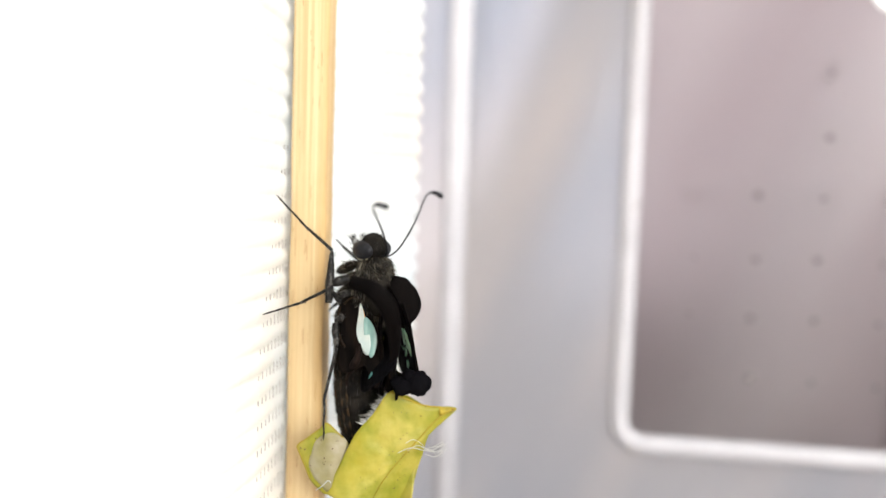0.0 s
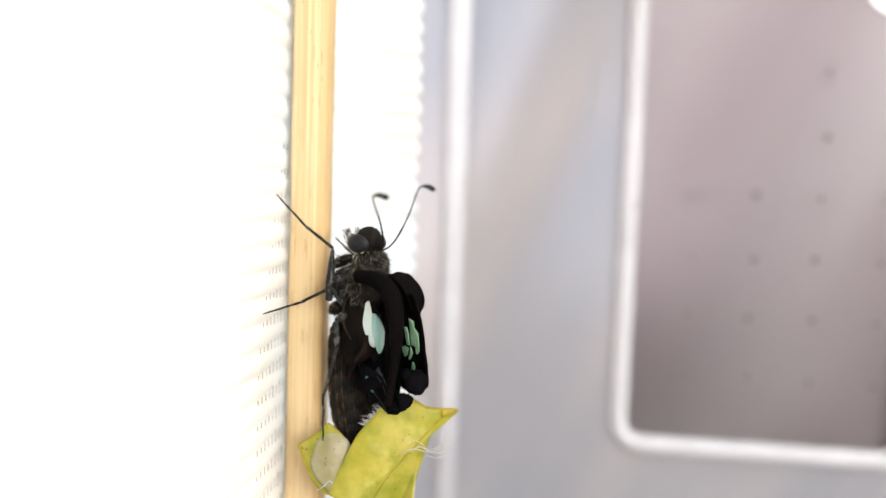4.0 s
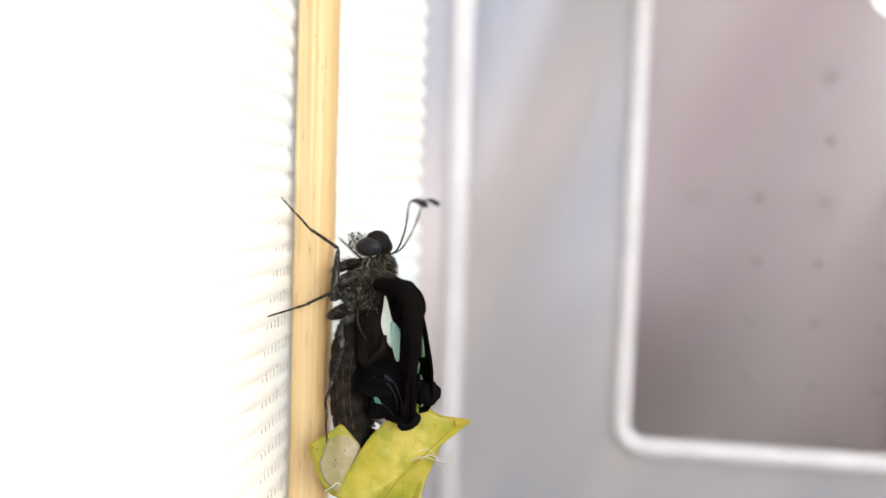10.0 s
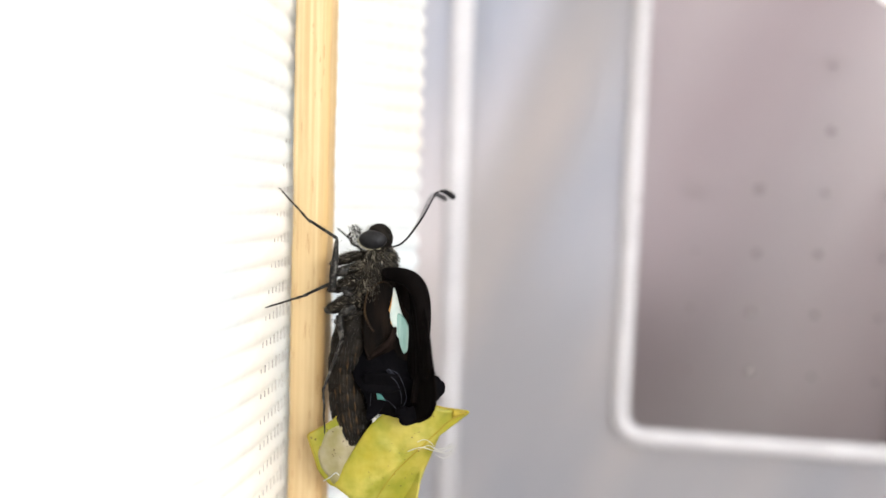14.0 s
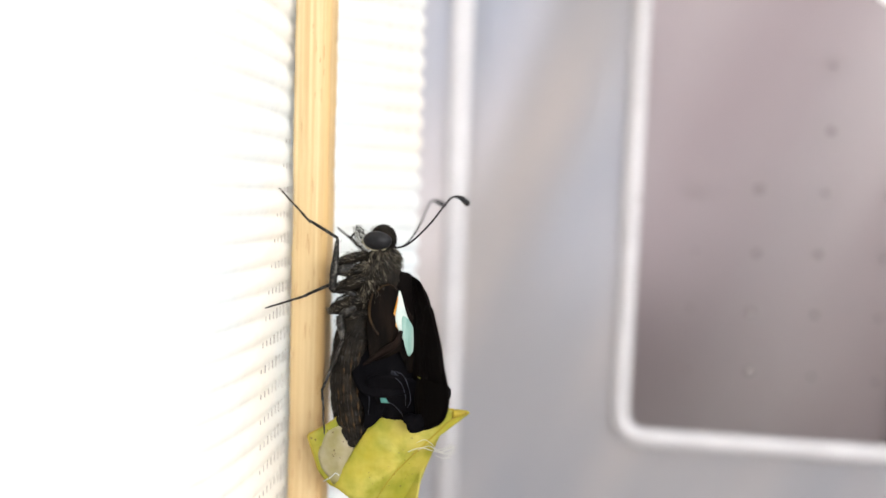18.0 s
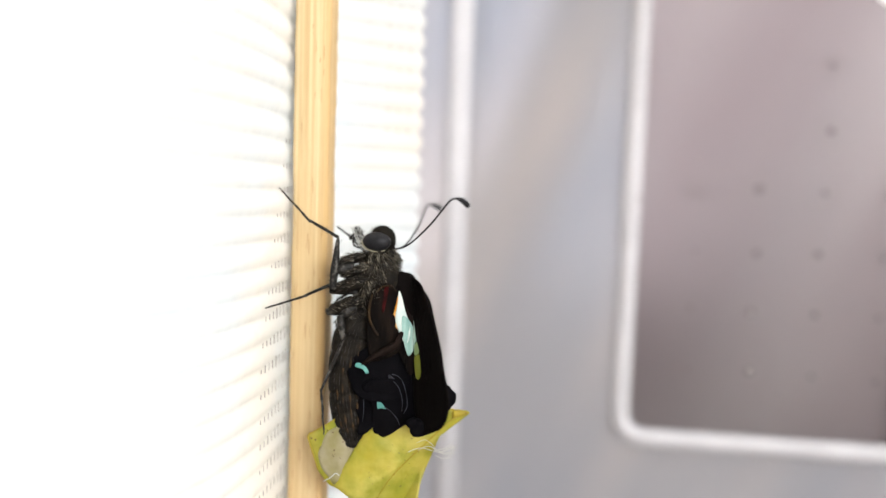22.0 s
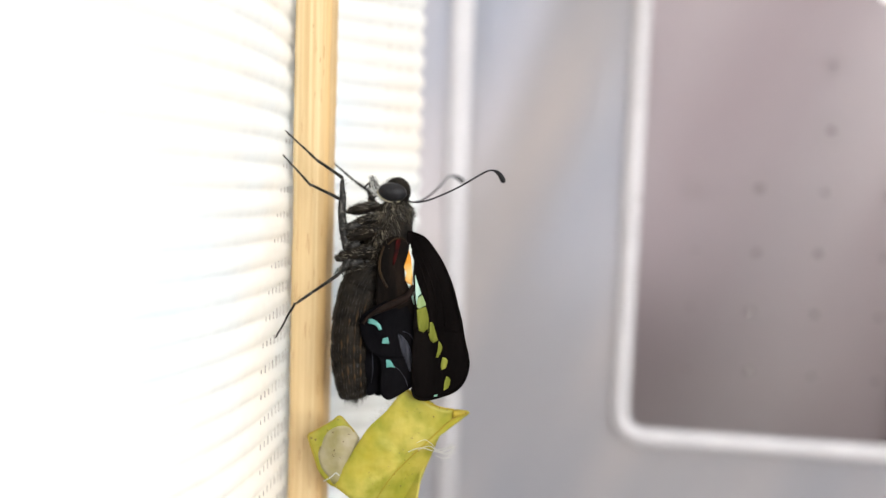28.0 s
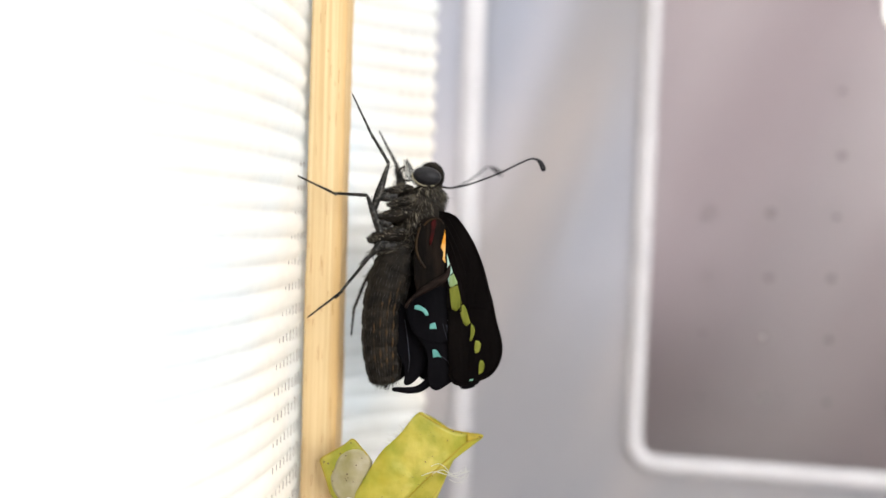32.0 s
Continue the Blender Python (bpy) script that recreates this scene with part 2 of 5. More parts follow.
def tube(path, radii, sides=8):
    """A round rod along a path, with a radius at each point, closed at its ends."""
    path = [Vector(p) for p in path]
    if not hasattr(radii, "__len__"):
        radii = [radii] * len(path)
    verts, faces = [], []
    side = None
    for i, p in enumerate(path):
        d = (path[min(i + 1, len(path) - 1)] - path[max(i - 1, 0)]).normalized()
        if side is None:
            side = d.orthogonal().normalized()
        side = (side - d * side.dot(d)).normalized()
        up = d.cross(side)
        for k in range(sides):
            a = 2 * math.pi * k / sides
            verts.append(tuple(p + (side * math.cos(a) + up * math.sin(a)) * radii[i]))
    for i in range(len(path) - 1):
        for k in range(sides):
            a, b = i * sides + k, i * sides + (k + 1) % sides
            faces.append((a, b, b + sides, a + sides))
    faces.append(tuple(range(sides)))
    faces.append(tuple(range((len(path) - 1) * sides, len(path) * sides)))
    return verts, faces


def blob(center, radii, turn=(0, 0, 0), nu=28, nv=18, rough=0.0, freq=1.0):
    """A lumpy rounded body."""
    m = Euler([radians(a) for a in turn]).to_matrix()
    c = Vector(center)
    verts, faces = [], []
    for j in range(nv + 1):
        th = math.pi * j / nv
        for i in range(nu):
            ph = 2 * math.pi * i / nu
            d = Vector((math.sin(th) * math.cos(ph), math.sin(th) * math.sin(ph), math.cos(th)))
            k = 1 + rough * noise.noise(d * freq * 2.3 + c)
            verts.append(tuple(c + m @ Vector((d.x * radii[0] * k, d.y * radii[1] * k, d.z * radii[2] * k))))
    for j in range(nv):
        for i in range(nu):
            a, b = j * nu + i, j * nu + (i + 1) % nu
            faces.append((a, b, b + nu, a + nu))
    return verts, faces


def box(x0, x1, y0, y1, z0, z1):
    v = [(x, y, z) for x in (x0, x1) for y in (y0, y1) for z in (z0, z1)]
    f = [(0, 1, 3, 2), (4, 6, 7, 5), (0, 4, 5, 1), (2, 3, 7, 6), (0, 2, 6, 4), (1, 5, 7, 3)]
    return v, f


def join(*pieces):
    verts, faces = [], []
    for v, f in pieces:
        o = len(verts)
        verts += v
        faces += [tuple(i + o for i in q) for q in f]
    return verts, faces


def moved(piece, m):
    return [tuple(m @ Vector(v)) for v in piece[0]], piece[1]


def hairs(roots, length, width=0.05, seed=1, droop=0.3, swirl=0.55):
    """Fine tapering hairs; roots are (place, way)."""
    rng = random.Random(seed)
    verts, faces = [], []
    for p, d in roots:
        flow = noise.noise_vector(Vector(p) * 0.9 + Vector((seed, 0, 0)))
        d = (Vector(d).normalized() + flow * swirl + Vector([rng.gauss(0, 0.12) for _ in range(3)])).normalized()
        s = d.cross(Vector([rng.gauss(0, 1) for _ in range(3)])).normalized() * width * 0.5
        h = length * rng.uniform(0.55, 1.25)
        bend = Vector([rng.gauss(0, droop) for _ in range(3)]) * h * 0.5
        a = Vector(p) - d * 0.1
        b = a + d * h * 0.55 + bend * 0.35
        c = a + d * h + bend
        o = len(verts)
        verts += [tuple(a - s), tuple(a + s), tuple(b + s * 0.8), tuple(b - s * 0.8), tuple(c)]
        faces += [(o, o + 1, o + 2, o + 3), (o + 3, o + 2, o + 4)]
    return verts, faces


def thing(name, label, category, group="", kind="", at=None):
    ob = new(name)
    ob.empty_display_size = 0.005
    tagged(ob, label, category, group, kind)
    if at is not None:
        ob.matrix_world = at
    return ob


ROOM = Matrix.Translation((0, 0, EYE_HEIGHT))


# ---- the room: out of view, added to bounce the lamps' light ----
def build_room():
    w = 0.12
    floor = part("floor", *box(-1.3, 2.3, -2.1, 1.9, -0.1, 0.0), M_FLOOR, smooth=False, scale=1)
    tagged(floor, "brown wooden floor of the room", "floor", kind="structure")
    ceiling = part("ceiling", *box(-1.3, 2.3, -2.1, 1.9, 2.4, 2.5), M_PLASTER, smooth=False, scale=1)
    tagged(ceiling, "unseen plain white plaster ceiling", "ceiling", kind="structure")
    for name, b in (("wall_north", (-1.3 - w, 2.3 + w, 1.9, 1.9 + w, -0.1, 2.5)),
                    ("wall_east", (2.3, 2.3 + w, -2.1, 1.9, -0.1, 2.5))):
        tagged(part(name, *box(*b), M_PLASTER, smooth=False, scale=1), "unseen plain white plaster wall", "wall", kind="structure")
    # the wall with the made-up opening for the front lamp
    south = join(box(-1.3 - w, 0.45, -2.1 - w, -2.1, -0.1, 2.5), box(2.05, 2.3 + w, -2.1 - w, -2.1, -0.1, 2.5),
                 box(0.45, 2.05, -2.1 - w, -2.1, -0.1, 0.95), box(0.45, 2.05, -2.1 - w, -2.1, 2.1, 2.5))
    tagged(part("wall_south", *south, M_PLASTER, smooth=False, scale=1), "unseen white plaster wall with a window opening", "wall", kind="structure")
    west = join(box(-1.3 - w, -1.3, -2.1, 0.25, -0.1, 2.5), box(-1.3 - w, -1.3, 1.35, 1.9, -0.1, 2.5),
                box(-1.3 - w, -1.3, 0.25, 1.35, -0.1, 0.95), box(-1.3 - w, -1.3, 0.25, 1.35, 2.1, 2.5))
    tagged(part("wall_west", *west, M_PLASTER, smooth=False, scale=1), "unseen white plaster wall with a window opening", "wall", kind="structure")
    # made-up window for the added back lamp
    win = thing("added_window_2", "unseen white-framed side window added round the back lamp", "window", kind="structure")
    for b in ((0.25, 0.3, 0.95, 2.1), (1.3, 1.35, 0.95, 2.1), (0.3, 1.3, 0.95, 1.0), (0.3, 1.3, 2.05, 2.1)):
        part("window_frame", *box(-1.4, -1.34, b[0], b[1], b[2], b[3]), M_FRAME, win, smooth=False, scale=1)
    win = thing("added_window_1", "unseen white-framed window added round the front lamp", "window", kind="structure")
    for b in ((0.45, 0.5, 0.95, 2.1), (2.0, 2.05, 0.95, 2.1), (0.5, 2.0, 0.95, 1.0), (0.5, 2.0, 2.05, 2.1)):
        part("window_frame", *box(b[0], b[1], -2.2, -2.14, b[2], b[3]), M_FRAME, win, smooth=False, scale=1)
    table = thing("table", "brown wooden table under the plastic container", "table")
    part("tabletop", *box(-0.55, 0.65, -0.35, 0.55, 0.74, 0.77), M_TABLE, table, smooth=False, scale=1)
    for x in (-0.5, 0.55):
        for y in (-0.3, 0.45):
            part("leg", *box(x, x + 0.05, y, y + 0.05, 0.0, 0.74), M_TABLE, table, smooth=False, scale=1)


build_room()

# ---- the container ----
FLOOR = -80.0
WALL_TURN = Matrix.Translation((30.5, 122.6, 0)) @ Matrix.Rotation(radians(-7.0), 4, "Z")


def rounded_loop(x0, x1, z0, z1, r, n=10):
    out = []
    for cx, cz, a0 in ((x1 - r, z1 - r, 0), (x0 + r, z1 - r, 90), (x0 + r, z0 + r, 180), (x1 - r, z0 + r, 270)):
        for i in range(n + 1):
            a = radians(a0 + 90 * i / n)
            out.append((cx + r * math.cos(a), cz + r * math.sin(a)))
    return out


def build_container():
    tub = thing("plastic_container", "frosted clear plastic container with a recessed pin-holed panel", "container", at=ROOM)
    m = WALL_TURN
    # back wall with an opening for the recessed panel; x runs along it, y out of it
    px0, px1, pz0, pz1 = -0.8, 43.5, -40.0, 39.0
    x0, x1, z0, z1 = -95.0, 58.0, FLOOR, 62.0
    loop = rounded_loop(px0, px1, pz0, pz1, 4.0)
    outer = []
    arcs = ((px1 - 4, pz1 - 4, x1, z1), (px0 + 4, pz1 - 4, x0, z1), (px0 + 4, pz0 + 4, x0, z0), (px1 - 4, pz0 + 4, x1, z0))
    for q, (cx, cz, ex, ez) in enumerate(arcs):
        for i in range(11):
            first = i <= 5
            k = i / 5 if first else (10 - i) / 5
            along_x = (q % 2 == 0) == first
            outer.append((ex, cz + (ez - cz) * k) if along_x else (cx + (ex - cx) * k, ez))
    n = len(loop)
    v, f = [], []
    for y in (0.0, 1.2):
        v += [(x, y, z) for x, z in loop] + [(x, y, z) for x, z in outer]
    for i in range(n):
        j = (i + 1) % n
        f += [(i, j, n + j, n + i), (2 * n + i, 3 * n + i, 3 * n + j, 2 * n + j), (i, 2 * n + i, 2 * n + j, j), (n + i, n + j, 3 * n + j, 3 * n + i)]
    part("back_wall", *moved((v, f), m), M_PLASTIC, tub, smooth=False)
    # raised border of the panel: a rounded bead
    ring = [(x, z) for x, z in loop]
    bead_v, bead_f = [], []
    prof = [(1.6 * math.cos(a), 1.4 * math.sin(a)) for a in [math.pi * k / 8 for k in range(9)]]
    cx, cz = (px0 + px1) / 2, (pz0 + pz1) / 2
    for i, (x, z) in enumerate(ring):
        xa, za = ring[i - 1]
        xb, zb = ring[(i + 1) % n]
        t = Vector((xb - xa, zb - za)).normalized()
        nx, nz = t.y, -t.x
        for a, b in prof:
            bead_v.append((x + nx * a, 0.2 - b, z + nz * a))
    for i in range(n):
        for k in range(8):
            a, b = i * 9 + k, ((i + 1) % n) * 9 + k
            bead_f.append((a, b, b + 1, a + 1))
    part("panel_border", *moved((bead_v, bead_f), m), M_RIDGE, tub, "milky raised border")
    # recessed panel with punched holes
    verts, faces = box(px0 - 1, px1 + 1, 1.6, 2.6, pz0 - 1, pz1 + 1)
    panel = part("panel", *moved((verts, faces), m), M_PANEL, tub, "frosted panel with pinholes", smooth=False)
    # how open each punched hole is, column by column from the bottom row up
    open_by = ((0.0, 0.28, 0.34, 0.28, 0.2, 0.0, 0.0, 0.0), (0.62, 0.6, 0.66, 0.62, 0.72, 0.0, 0.0, 0.0), (0.5, 0.42, 0.62, 0.66, 0.5, 0.66, 0.5, 0.0), (0.45, 0.45, 0.4, 0.45, 0.4, 0.5, 0.4, 0.0))
    rng = random.Random(4)
    for cxi in range(4):
        for rz in range(8):
            x = 9.75 + 9.6 * cxi + rng.uniform(-0.3, 0.3)
            z = -38.25 + 9.75 * rz + rng.uniform(-0.3, 0.3)
            if x > px1 - 2 or z < pz0 + 3 or z > pz1 - 3:
                continue
            rim = [(1.15 * math.cos(a), 1.62, 1.15 * math.sin(a)) for a in [2 * math.pi * k / 14 for k in range(15)]]
            if rz > 4 and not open_by[cxi][rz]:
                continue
            part("pinhole_rim", *moved(tube([Vector((x, 0, z)) + Vector(p) for p in rim], 0.12, 8), m), M_PANEL, panel)
            size = open_by[cxi][rz]
            if size:
                dot = [(x, 1.5, z), (x, 1.62, z)]
                part("pinhole", *moved(tube(dot, [size * rng.uniform(0.85, 1.1)] * 2, 10), m), M_HOLE, panel, "dark punched hole", smooth=False)
    for x, z, r in ((px0 + 0.9, -1.2, 0.34), (px0 + 0.5, -2.0, 0.22)):
        part("dirt_speck", *moved(blob((x, -0.9, z), (r, 0.1, r * 1.3), (0, 0, 0), 10, 6, 0.3), m), M_HOLE, tub, "small dark dirt speck")
    # flat white plate with rounded corners near the panel's upper right
    loop2 = rounded_loop(33.9, 42.3, 29.6, 37.6, 2.6, 6)
    k = len(loop2)
    tab = ([(x, y, z) for y in (1.2, 1.55) for x, z in loop2], [tuple(range(k)), tuple(range(2 * k - 1, k - 1, -1))] + [(i, (i + 1) % k, k + (i + 1) % k, k + i) for i in range(k)])
    part("white_plate", *moved(tab, m), M_FRAME, tub, "plain white round-cornered sticker", smooth=False)
    # upright rib beside the panel
    part("rib", *moved(tube([(-28.9, 0.6, FLOOR), (-28.9, 0.6, 62)], [2.0, 2.0], 16), m), M_RIDGE, tub, "milky upright rib")
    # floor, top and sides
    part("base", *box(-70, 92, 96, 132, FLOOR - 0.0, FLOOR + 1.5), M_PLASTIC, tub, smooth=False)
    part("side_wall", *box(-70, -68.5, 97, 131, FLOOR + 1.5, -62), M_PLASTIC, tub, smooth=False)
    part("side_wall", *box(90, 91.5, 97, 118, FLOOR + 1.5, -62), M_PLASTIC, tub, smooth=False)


build_container()


def build_shade_boards():
    # added out of sight to block back light from the lower plastic
    board = part("shade_board", *box(-75, 135, 140, 147, FLOOR, -6), M_BOARD, smooth=False)
    board.matrix_world = ROOM
    tagged(board, "added dark reddish-brown board that shades the frosted plastic from behind", "board")
    # a second added shade board stands on its corner behind the first
    plank = part("leaning_shade_board", *box(0, 110, -3, 3, -72, 0), M_GREYBOARD, smooth=False)
    lean = Matrix.Translation((-30.0, 160.0, -33.0)) @ Matrix.Rotation(radians(-50), 4, "Y")
    lean.translation *= MM
    plank.matrix_world = ROOM @ lean
    tagged(plank, "added grey-brown board on its corner that shades the frosted plastic", "board")


build_shade_boards()


def build_rod():
    """A narrow flat rod, added unseen behind the frosted wall, that leans and dims it in a soft bluish band."""
    rod = part("band_shade_rod", *box(-4.5, 4.5, -0.8, 0.8, -88, 62), M_ROD, smooth=False)
    lean = WALL_TURN @ Matrix.Translation((-19.0, 3.3, 9.0)) @ Matrix.Rotation(radians(19.5), 4, "Y")
    lean.translation *= MM
    rod.matrix_world = ROOM @ lean
    tagged(rod, "added slate-blue rod that shades a leaning band of the frosted plastic", "rod")


build_rod()


# ---- the white corrugated sheet ----
def build_sheet():
    plan = spline([(-42.3, 40.4), (-37.6, 45.6), (-34.3, 50.3), (-31.2, 54.8), (-28.2, 59.0), (-25.7, 63.2), (-23.7, 67.3), (-22.2, 71.1), (-21.15, 74.3), (-20.5, 77.4), (-19.9, 80.5),
                   (-19.5, 83.6), (-19.15, 86.7), (-18.8, 89.7), (-18.5, 93.5), (-17.6, 98.0), (-15.6, 102.3), (-12.6, 105.3), (-9.0, 107.0), (-4.2, 109.5)], 150)
    pitch = 2.8
    per = 10
    rows = int(128 / pitch * per)
    verts, faces = [], []
    n = len(plan)
    for side in (0, 1):
        for r in range(rows + 1):
            z = FLOOR + 1.5 + r * pitch / per
            w = abs(math.sin(math.pi * (z + 1.32) / pitch))
            bulge = 0.57 * w ** 0.8
            for i, p in enumerate(plan):
                a, b = plan[max(0, i - 1)], plan[min(n - 1, i + 1)]
                t = (b - a).normalized()
                nx, ny = t.y, -t.x
                k = bulge - side * 0.9
                j = 0.12 * noise.noise(Vector((i * 0.35, z * 0.5, side * 9.0)))
                end = 0.55 * w if i == n - 1 else 0.0
                verts.append((p.x + nx * (k + j) + t.x * end, p.y + ny * (k + j) + t.y * end, z))
    m = (rows + 1) * n
    for side in (0, 1):
        for r in range(rows):
            for i in range(n - 1):
                a = side * m + r * n + i
                faces.append((a, a + 1, a + n + 1, a + n))
    for r in range(rows):
        for i in (0, n - 1):
            a = r * n + i
            faces.append((a, a + n, m + a + n, m + a))
    ob = part("corrugated_sheet", verts, faces, M_SHEET)
    # grey bars put the grooves' ticks and shade in as colour, longest where the sheet turns away behind the stick
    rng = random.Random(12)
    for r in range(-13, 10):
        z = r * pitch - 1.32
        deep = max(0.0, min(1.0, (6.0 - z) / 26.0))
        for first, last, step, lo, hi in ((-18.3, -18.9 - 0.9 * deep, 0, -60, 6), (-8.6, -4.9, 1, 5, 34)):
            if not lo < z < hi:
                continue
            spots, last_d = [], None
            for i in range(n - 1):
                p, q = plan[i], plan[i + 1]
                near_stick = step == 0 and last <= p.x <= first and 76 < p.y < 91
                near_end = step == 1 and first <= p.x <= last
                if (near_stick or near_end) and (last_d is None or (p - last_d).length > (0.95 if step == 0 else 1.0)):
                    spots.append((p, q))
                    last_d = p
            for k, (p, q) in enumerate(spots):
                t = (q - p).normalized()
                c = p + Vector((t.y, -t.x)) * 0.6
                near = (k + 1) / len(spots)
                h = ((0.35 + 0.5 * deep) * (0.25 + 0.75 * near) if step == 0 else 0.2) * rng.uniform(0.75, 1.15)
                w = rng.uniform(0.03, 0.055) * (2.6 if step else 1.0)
                part("groove_dash", *moved(box(-w, w, -w, w, -h, h), Matrix.Translation((c.x, c.y, z + 0.2 * h)) @ Matrix.Rotation(math.atan2(t.y, t.x), 4, "Z")), M_GROOVE_DASH, ob, smooth=False)
    ob.matrix_world = ROOM
    tagged(ob, "bright white corrugated sheet standing upright behind the stick", "sheet")


build_sheet()


# ---- the wooden stick ----
def build_stick():
    stick = thing("wooden_stick", "pale square-cut wooden stick standing upright", "stick", at=ROOM)
    rng = random.Random(2)
    prof = []
    for cx, cy, a0 in ((1.6, 1.6, 0), (-1.6, 1.6, 90), (-1.6, -1.6, 180), (1.6, -1.6, 270)):
        for i in range(4):
            a = radians(a0 + 30 * i)
            prof.append((cx + 0.5 * math.cos(a), cy + 0.5 * math.sin(a)))
    n = len(prof)
    verts, faces = [], []
    rows = 120
    for r in range(rows + 1):
        z = FLOOR + 1.5 + r * 1.15
        for k, (x, y) in enumerate(prof):
            j = 0.05 * noise.noise(Vector((x * 2, y * 2, z * 0.12))) + 0.03 * noise.noise(Vector((x * 7, y * 7, z * 0.5)))
            verts.append((x * (1 + j), y * (1 + j), z))
    for r in range(rows):
        for k in range(n):
            a, b = r * n + k, r * n + (k + 1) % n
            faces.append((a, b, b + n, a + n))
    faces += [tuple(range(n)), tuple(range(rows * n, rows * n + n))]
    m = Matrix.Translation((-15.5, 91.0, 0)) @ Matrix.Rotation(radians(-4), 4, "Z")
    body = part("shaft", *moved((verts, faces), m), M_WOOD, stick)
    for _ in range(46):
        x, z, h = rng.uniform(-1.7, 1.7), rng.uniform(-50, 30), rng.uniform(0.4, 2.4)
        part("pore", *moved(box(x, x + rng.uniform(0.03, 0.07), -2.13, -2.08, z, z + h), m), M_PORE, body, smooth=False)


build_stick()


# ---- the empty pupal case ----
def build_case():
    pivot = Vector((-8.58, 0, -27.36))
    case = thing("pupal_case", "empty yellow-green butterfly pupal case split open beside the stick", "pupal case")

    def local(piece):
        return [tuple(Vector(v) - pivot) for v in piece[0]], piece[1]

    def near(x, z):
        # the front half swells towards its middle line
        cx = -8.0 + (z + 22) * 0.42
        # below the keel the shell turns away
        past = max(0.0, ((x - 2.7) * 0.72 - (z + 18.7)) * 0.81)
        return (-1.9 + 0.075 * (x - cx) ** 2 * (0.3 if x > cx else 1.0) + 0.55 * past * (1 - 0.06 * past) + 0.16 * noise.noise(Vector((x * 0.5, 3, z * 0.5)))
                + 0.06 * noise.noise(Vector((x * 1.7, 3, z * 1.7))))

    def far(x, z):
        cx = -8.6 + (z + 22) * 0.42
        return 3.4 - 0.06 * (x - cx) ** 2

    shell = part("shell", *local(plate([(-4.2, -15.6), (-2.7, -16.5), (-0.6, -17.6), (1.3, -18.1), (2.9, -18.45), (2.7, -19.0), (1.1, -19.5), (0.1, -20.4), (-0.6, -21.6), (-1.2, -23.2), (-2.2, -25.6), (-3.0, -28.3), (-3.8, -31.0), (-5.1, -33.6), (-6.0, -34.0), (-6.9, -32.6), (-8.1, -30.2), (-9.9, -28.1), (-11.5, -26.8), (-12.3, -26.3), (-11.5, -25.0), (-9.7, -22.0), (-8.3, -19.9), (-6.3, -18.0)], near, 0.16, 120, 14)), M_CASE, case)
    part("back_shell", *local(plate([(-4.2, -16.6), (-0.6, -18.1), (0.3, -18.9), (-0.9, -21.6), (-1.5, -23.2), (-2.4, -25.6), (-2.9, -28.3), (-4.1, -31.3), (-5.4, -33.2), (-6.0, -33.6), (-6.9, -32.3), (-8.3, -29.7), (-9.9, -27.9), (-11.5, -26.6), (-11.4, -25.0), (-9.2, -22.4), (-6.7, -19.2)], far, 0.16, 90, 10)), M_CASE, case)
    part("cremaster", *local(tube(spline([(-6.06, 0.6, -33.48), (-8.08, 1.5, -36.43), (-10.77, 2.2, -38.69), (-13.46, 2.6, -40.18)], 20), [0.7 - 0.02 * i for i in range(20)], 8)), M_KEEL, case)

    def flap(x, z):
        return -1.5 + 0.09 * (x + 11.6) ** 2 + 0.08 * noise.noise(Vector((x, 8, z)))

    part("flap", *local(plate([(-11.5, -18.6), (-12.4, -19.2), (-14.0, -20.2), (-15.2, -21.0), (-15.1, -21.8), (-14.5, -23.3), (-14.0, -24.8), (-13.1, -25.9), (-12.2, -26.5), (-11.4, -25.9), (-10.4, -24.0), (-9.4, -21.5), (-9.9, -20.4), (-10.6, -19.5)], flap, 0.16, 90, 10)), M_CASE, case)
    part("membrane", *local(plate([(-12.6, -20.2), (-11.5, -19.7), (-10.4, -19.9), (-9.5, -20.9), (-9.6, -22.4), (-10.4, -24.2), (-11.4, -25.9), (-12.2, -26.2), (-12.8, -25.4), (-13.6, -24.4), (-14.0, -23.0), (-13.6, -22.0), (-13.2, -20.9)], lambda x, z: flap(x, z) - 0.06, 0.04, 70, 8)), M_MEMBRANE, case,
         "grey translucent membrane")
    lip = spline([(x, flap(x, z) - 0.03, z) for x, z in [(-9.9, -20.4), (-10.6, -19.5), (-11.5, -18.6), (-12.4, -19.2), (-14.0, -20.2), (-15.2, -21.0), (-15.1, -21.8), (-14.5, -23.3), (-14.0, -24.8)]], 40)
    part("rim", *local(tube(lip, 0.08, 6)), M_KEEL, case)
    # keel from the horn down the shell
    keel = spline([(x, near(x, z) - 0.12, z) for x, z in [(2.5, -18.7), (0.8, -19.4), (-0.9, -20.8), (-2.8, -22.5), (-5.1, -24.7), (-6.7, -26.8), (-7.6, -28.8), (-7.2, -31.3)]], 40)
    part("keel", *local(tube(keel, [0.085 - 0.0015 * i for i in range(40)], 6)), M_KEEL, case, "ochre ridge line")
    horn = spline([(x, near(x, z) + 0.15, z) for x, z in [(1.0, -18.6), (2.0, -18.6), (2.9, -18.6)]], 10)
    part("horn", *local(tube(horn, [0.55, 0.52, 0.48, 0.45, 0.42, 0.38, 0.33, 0.28, 0.2, 0.1], 8)), M_KEEL, case, "pointed ochre horn")
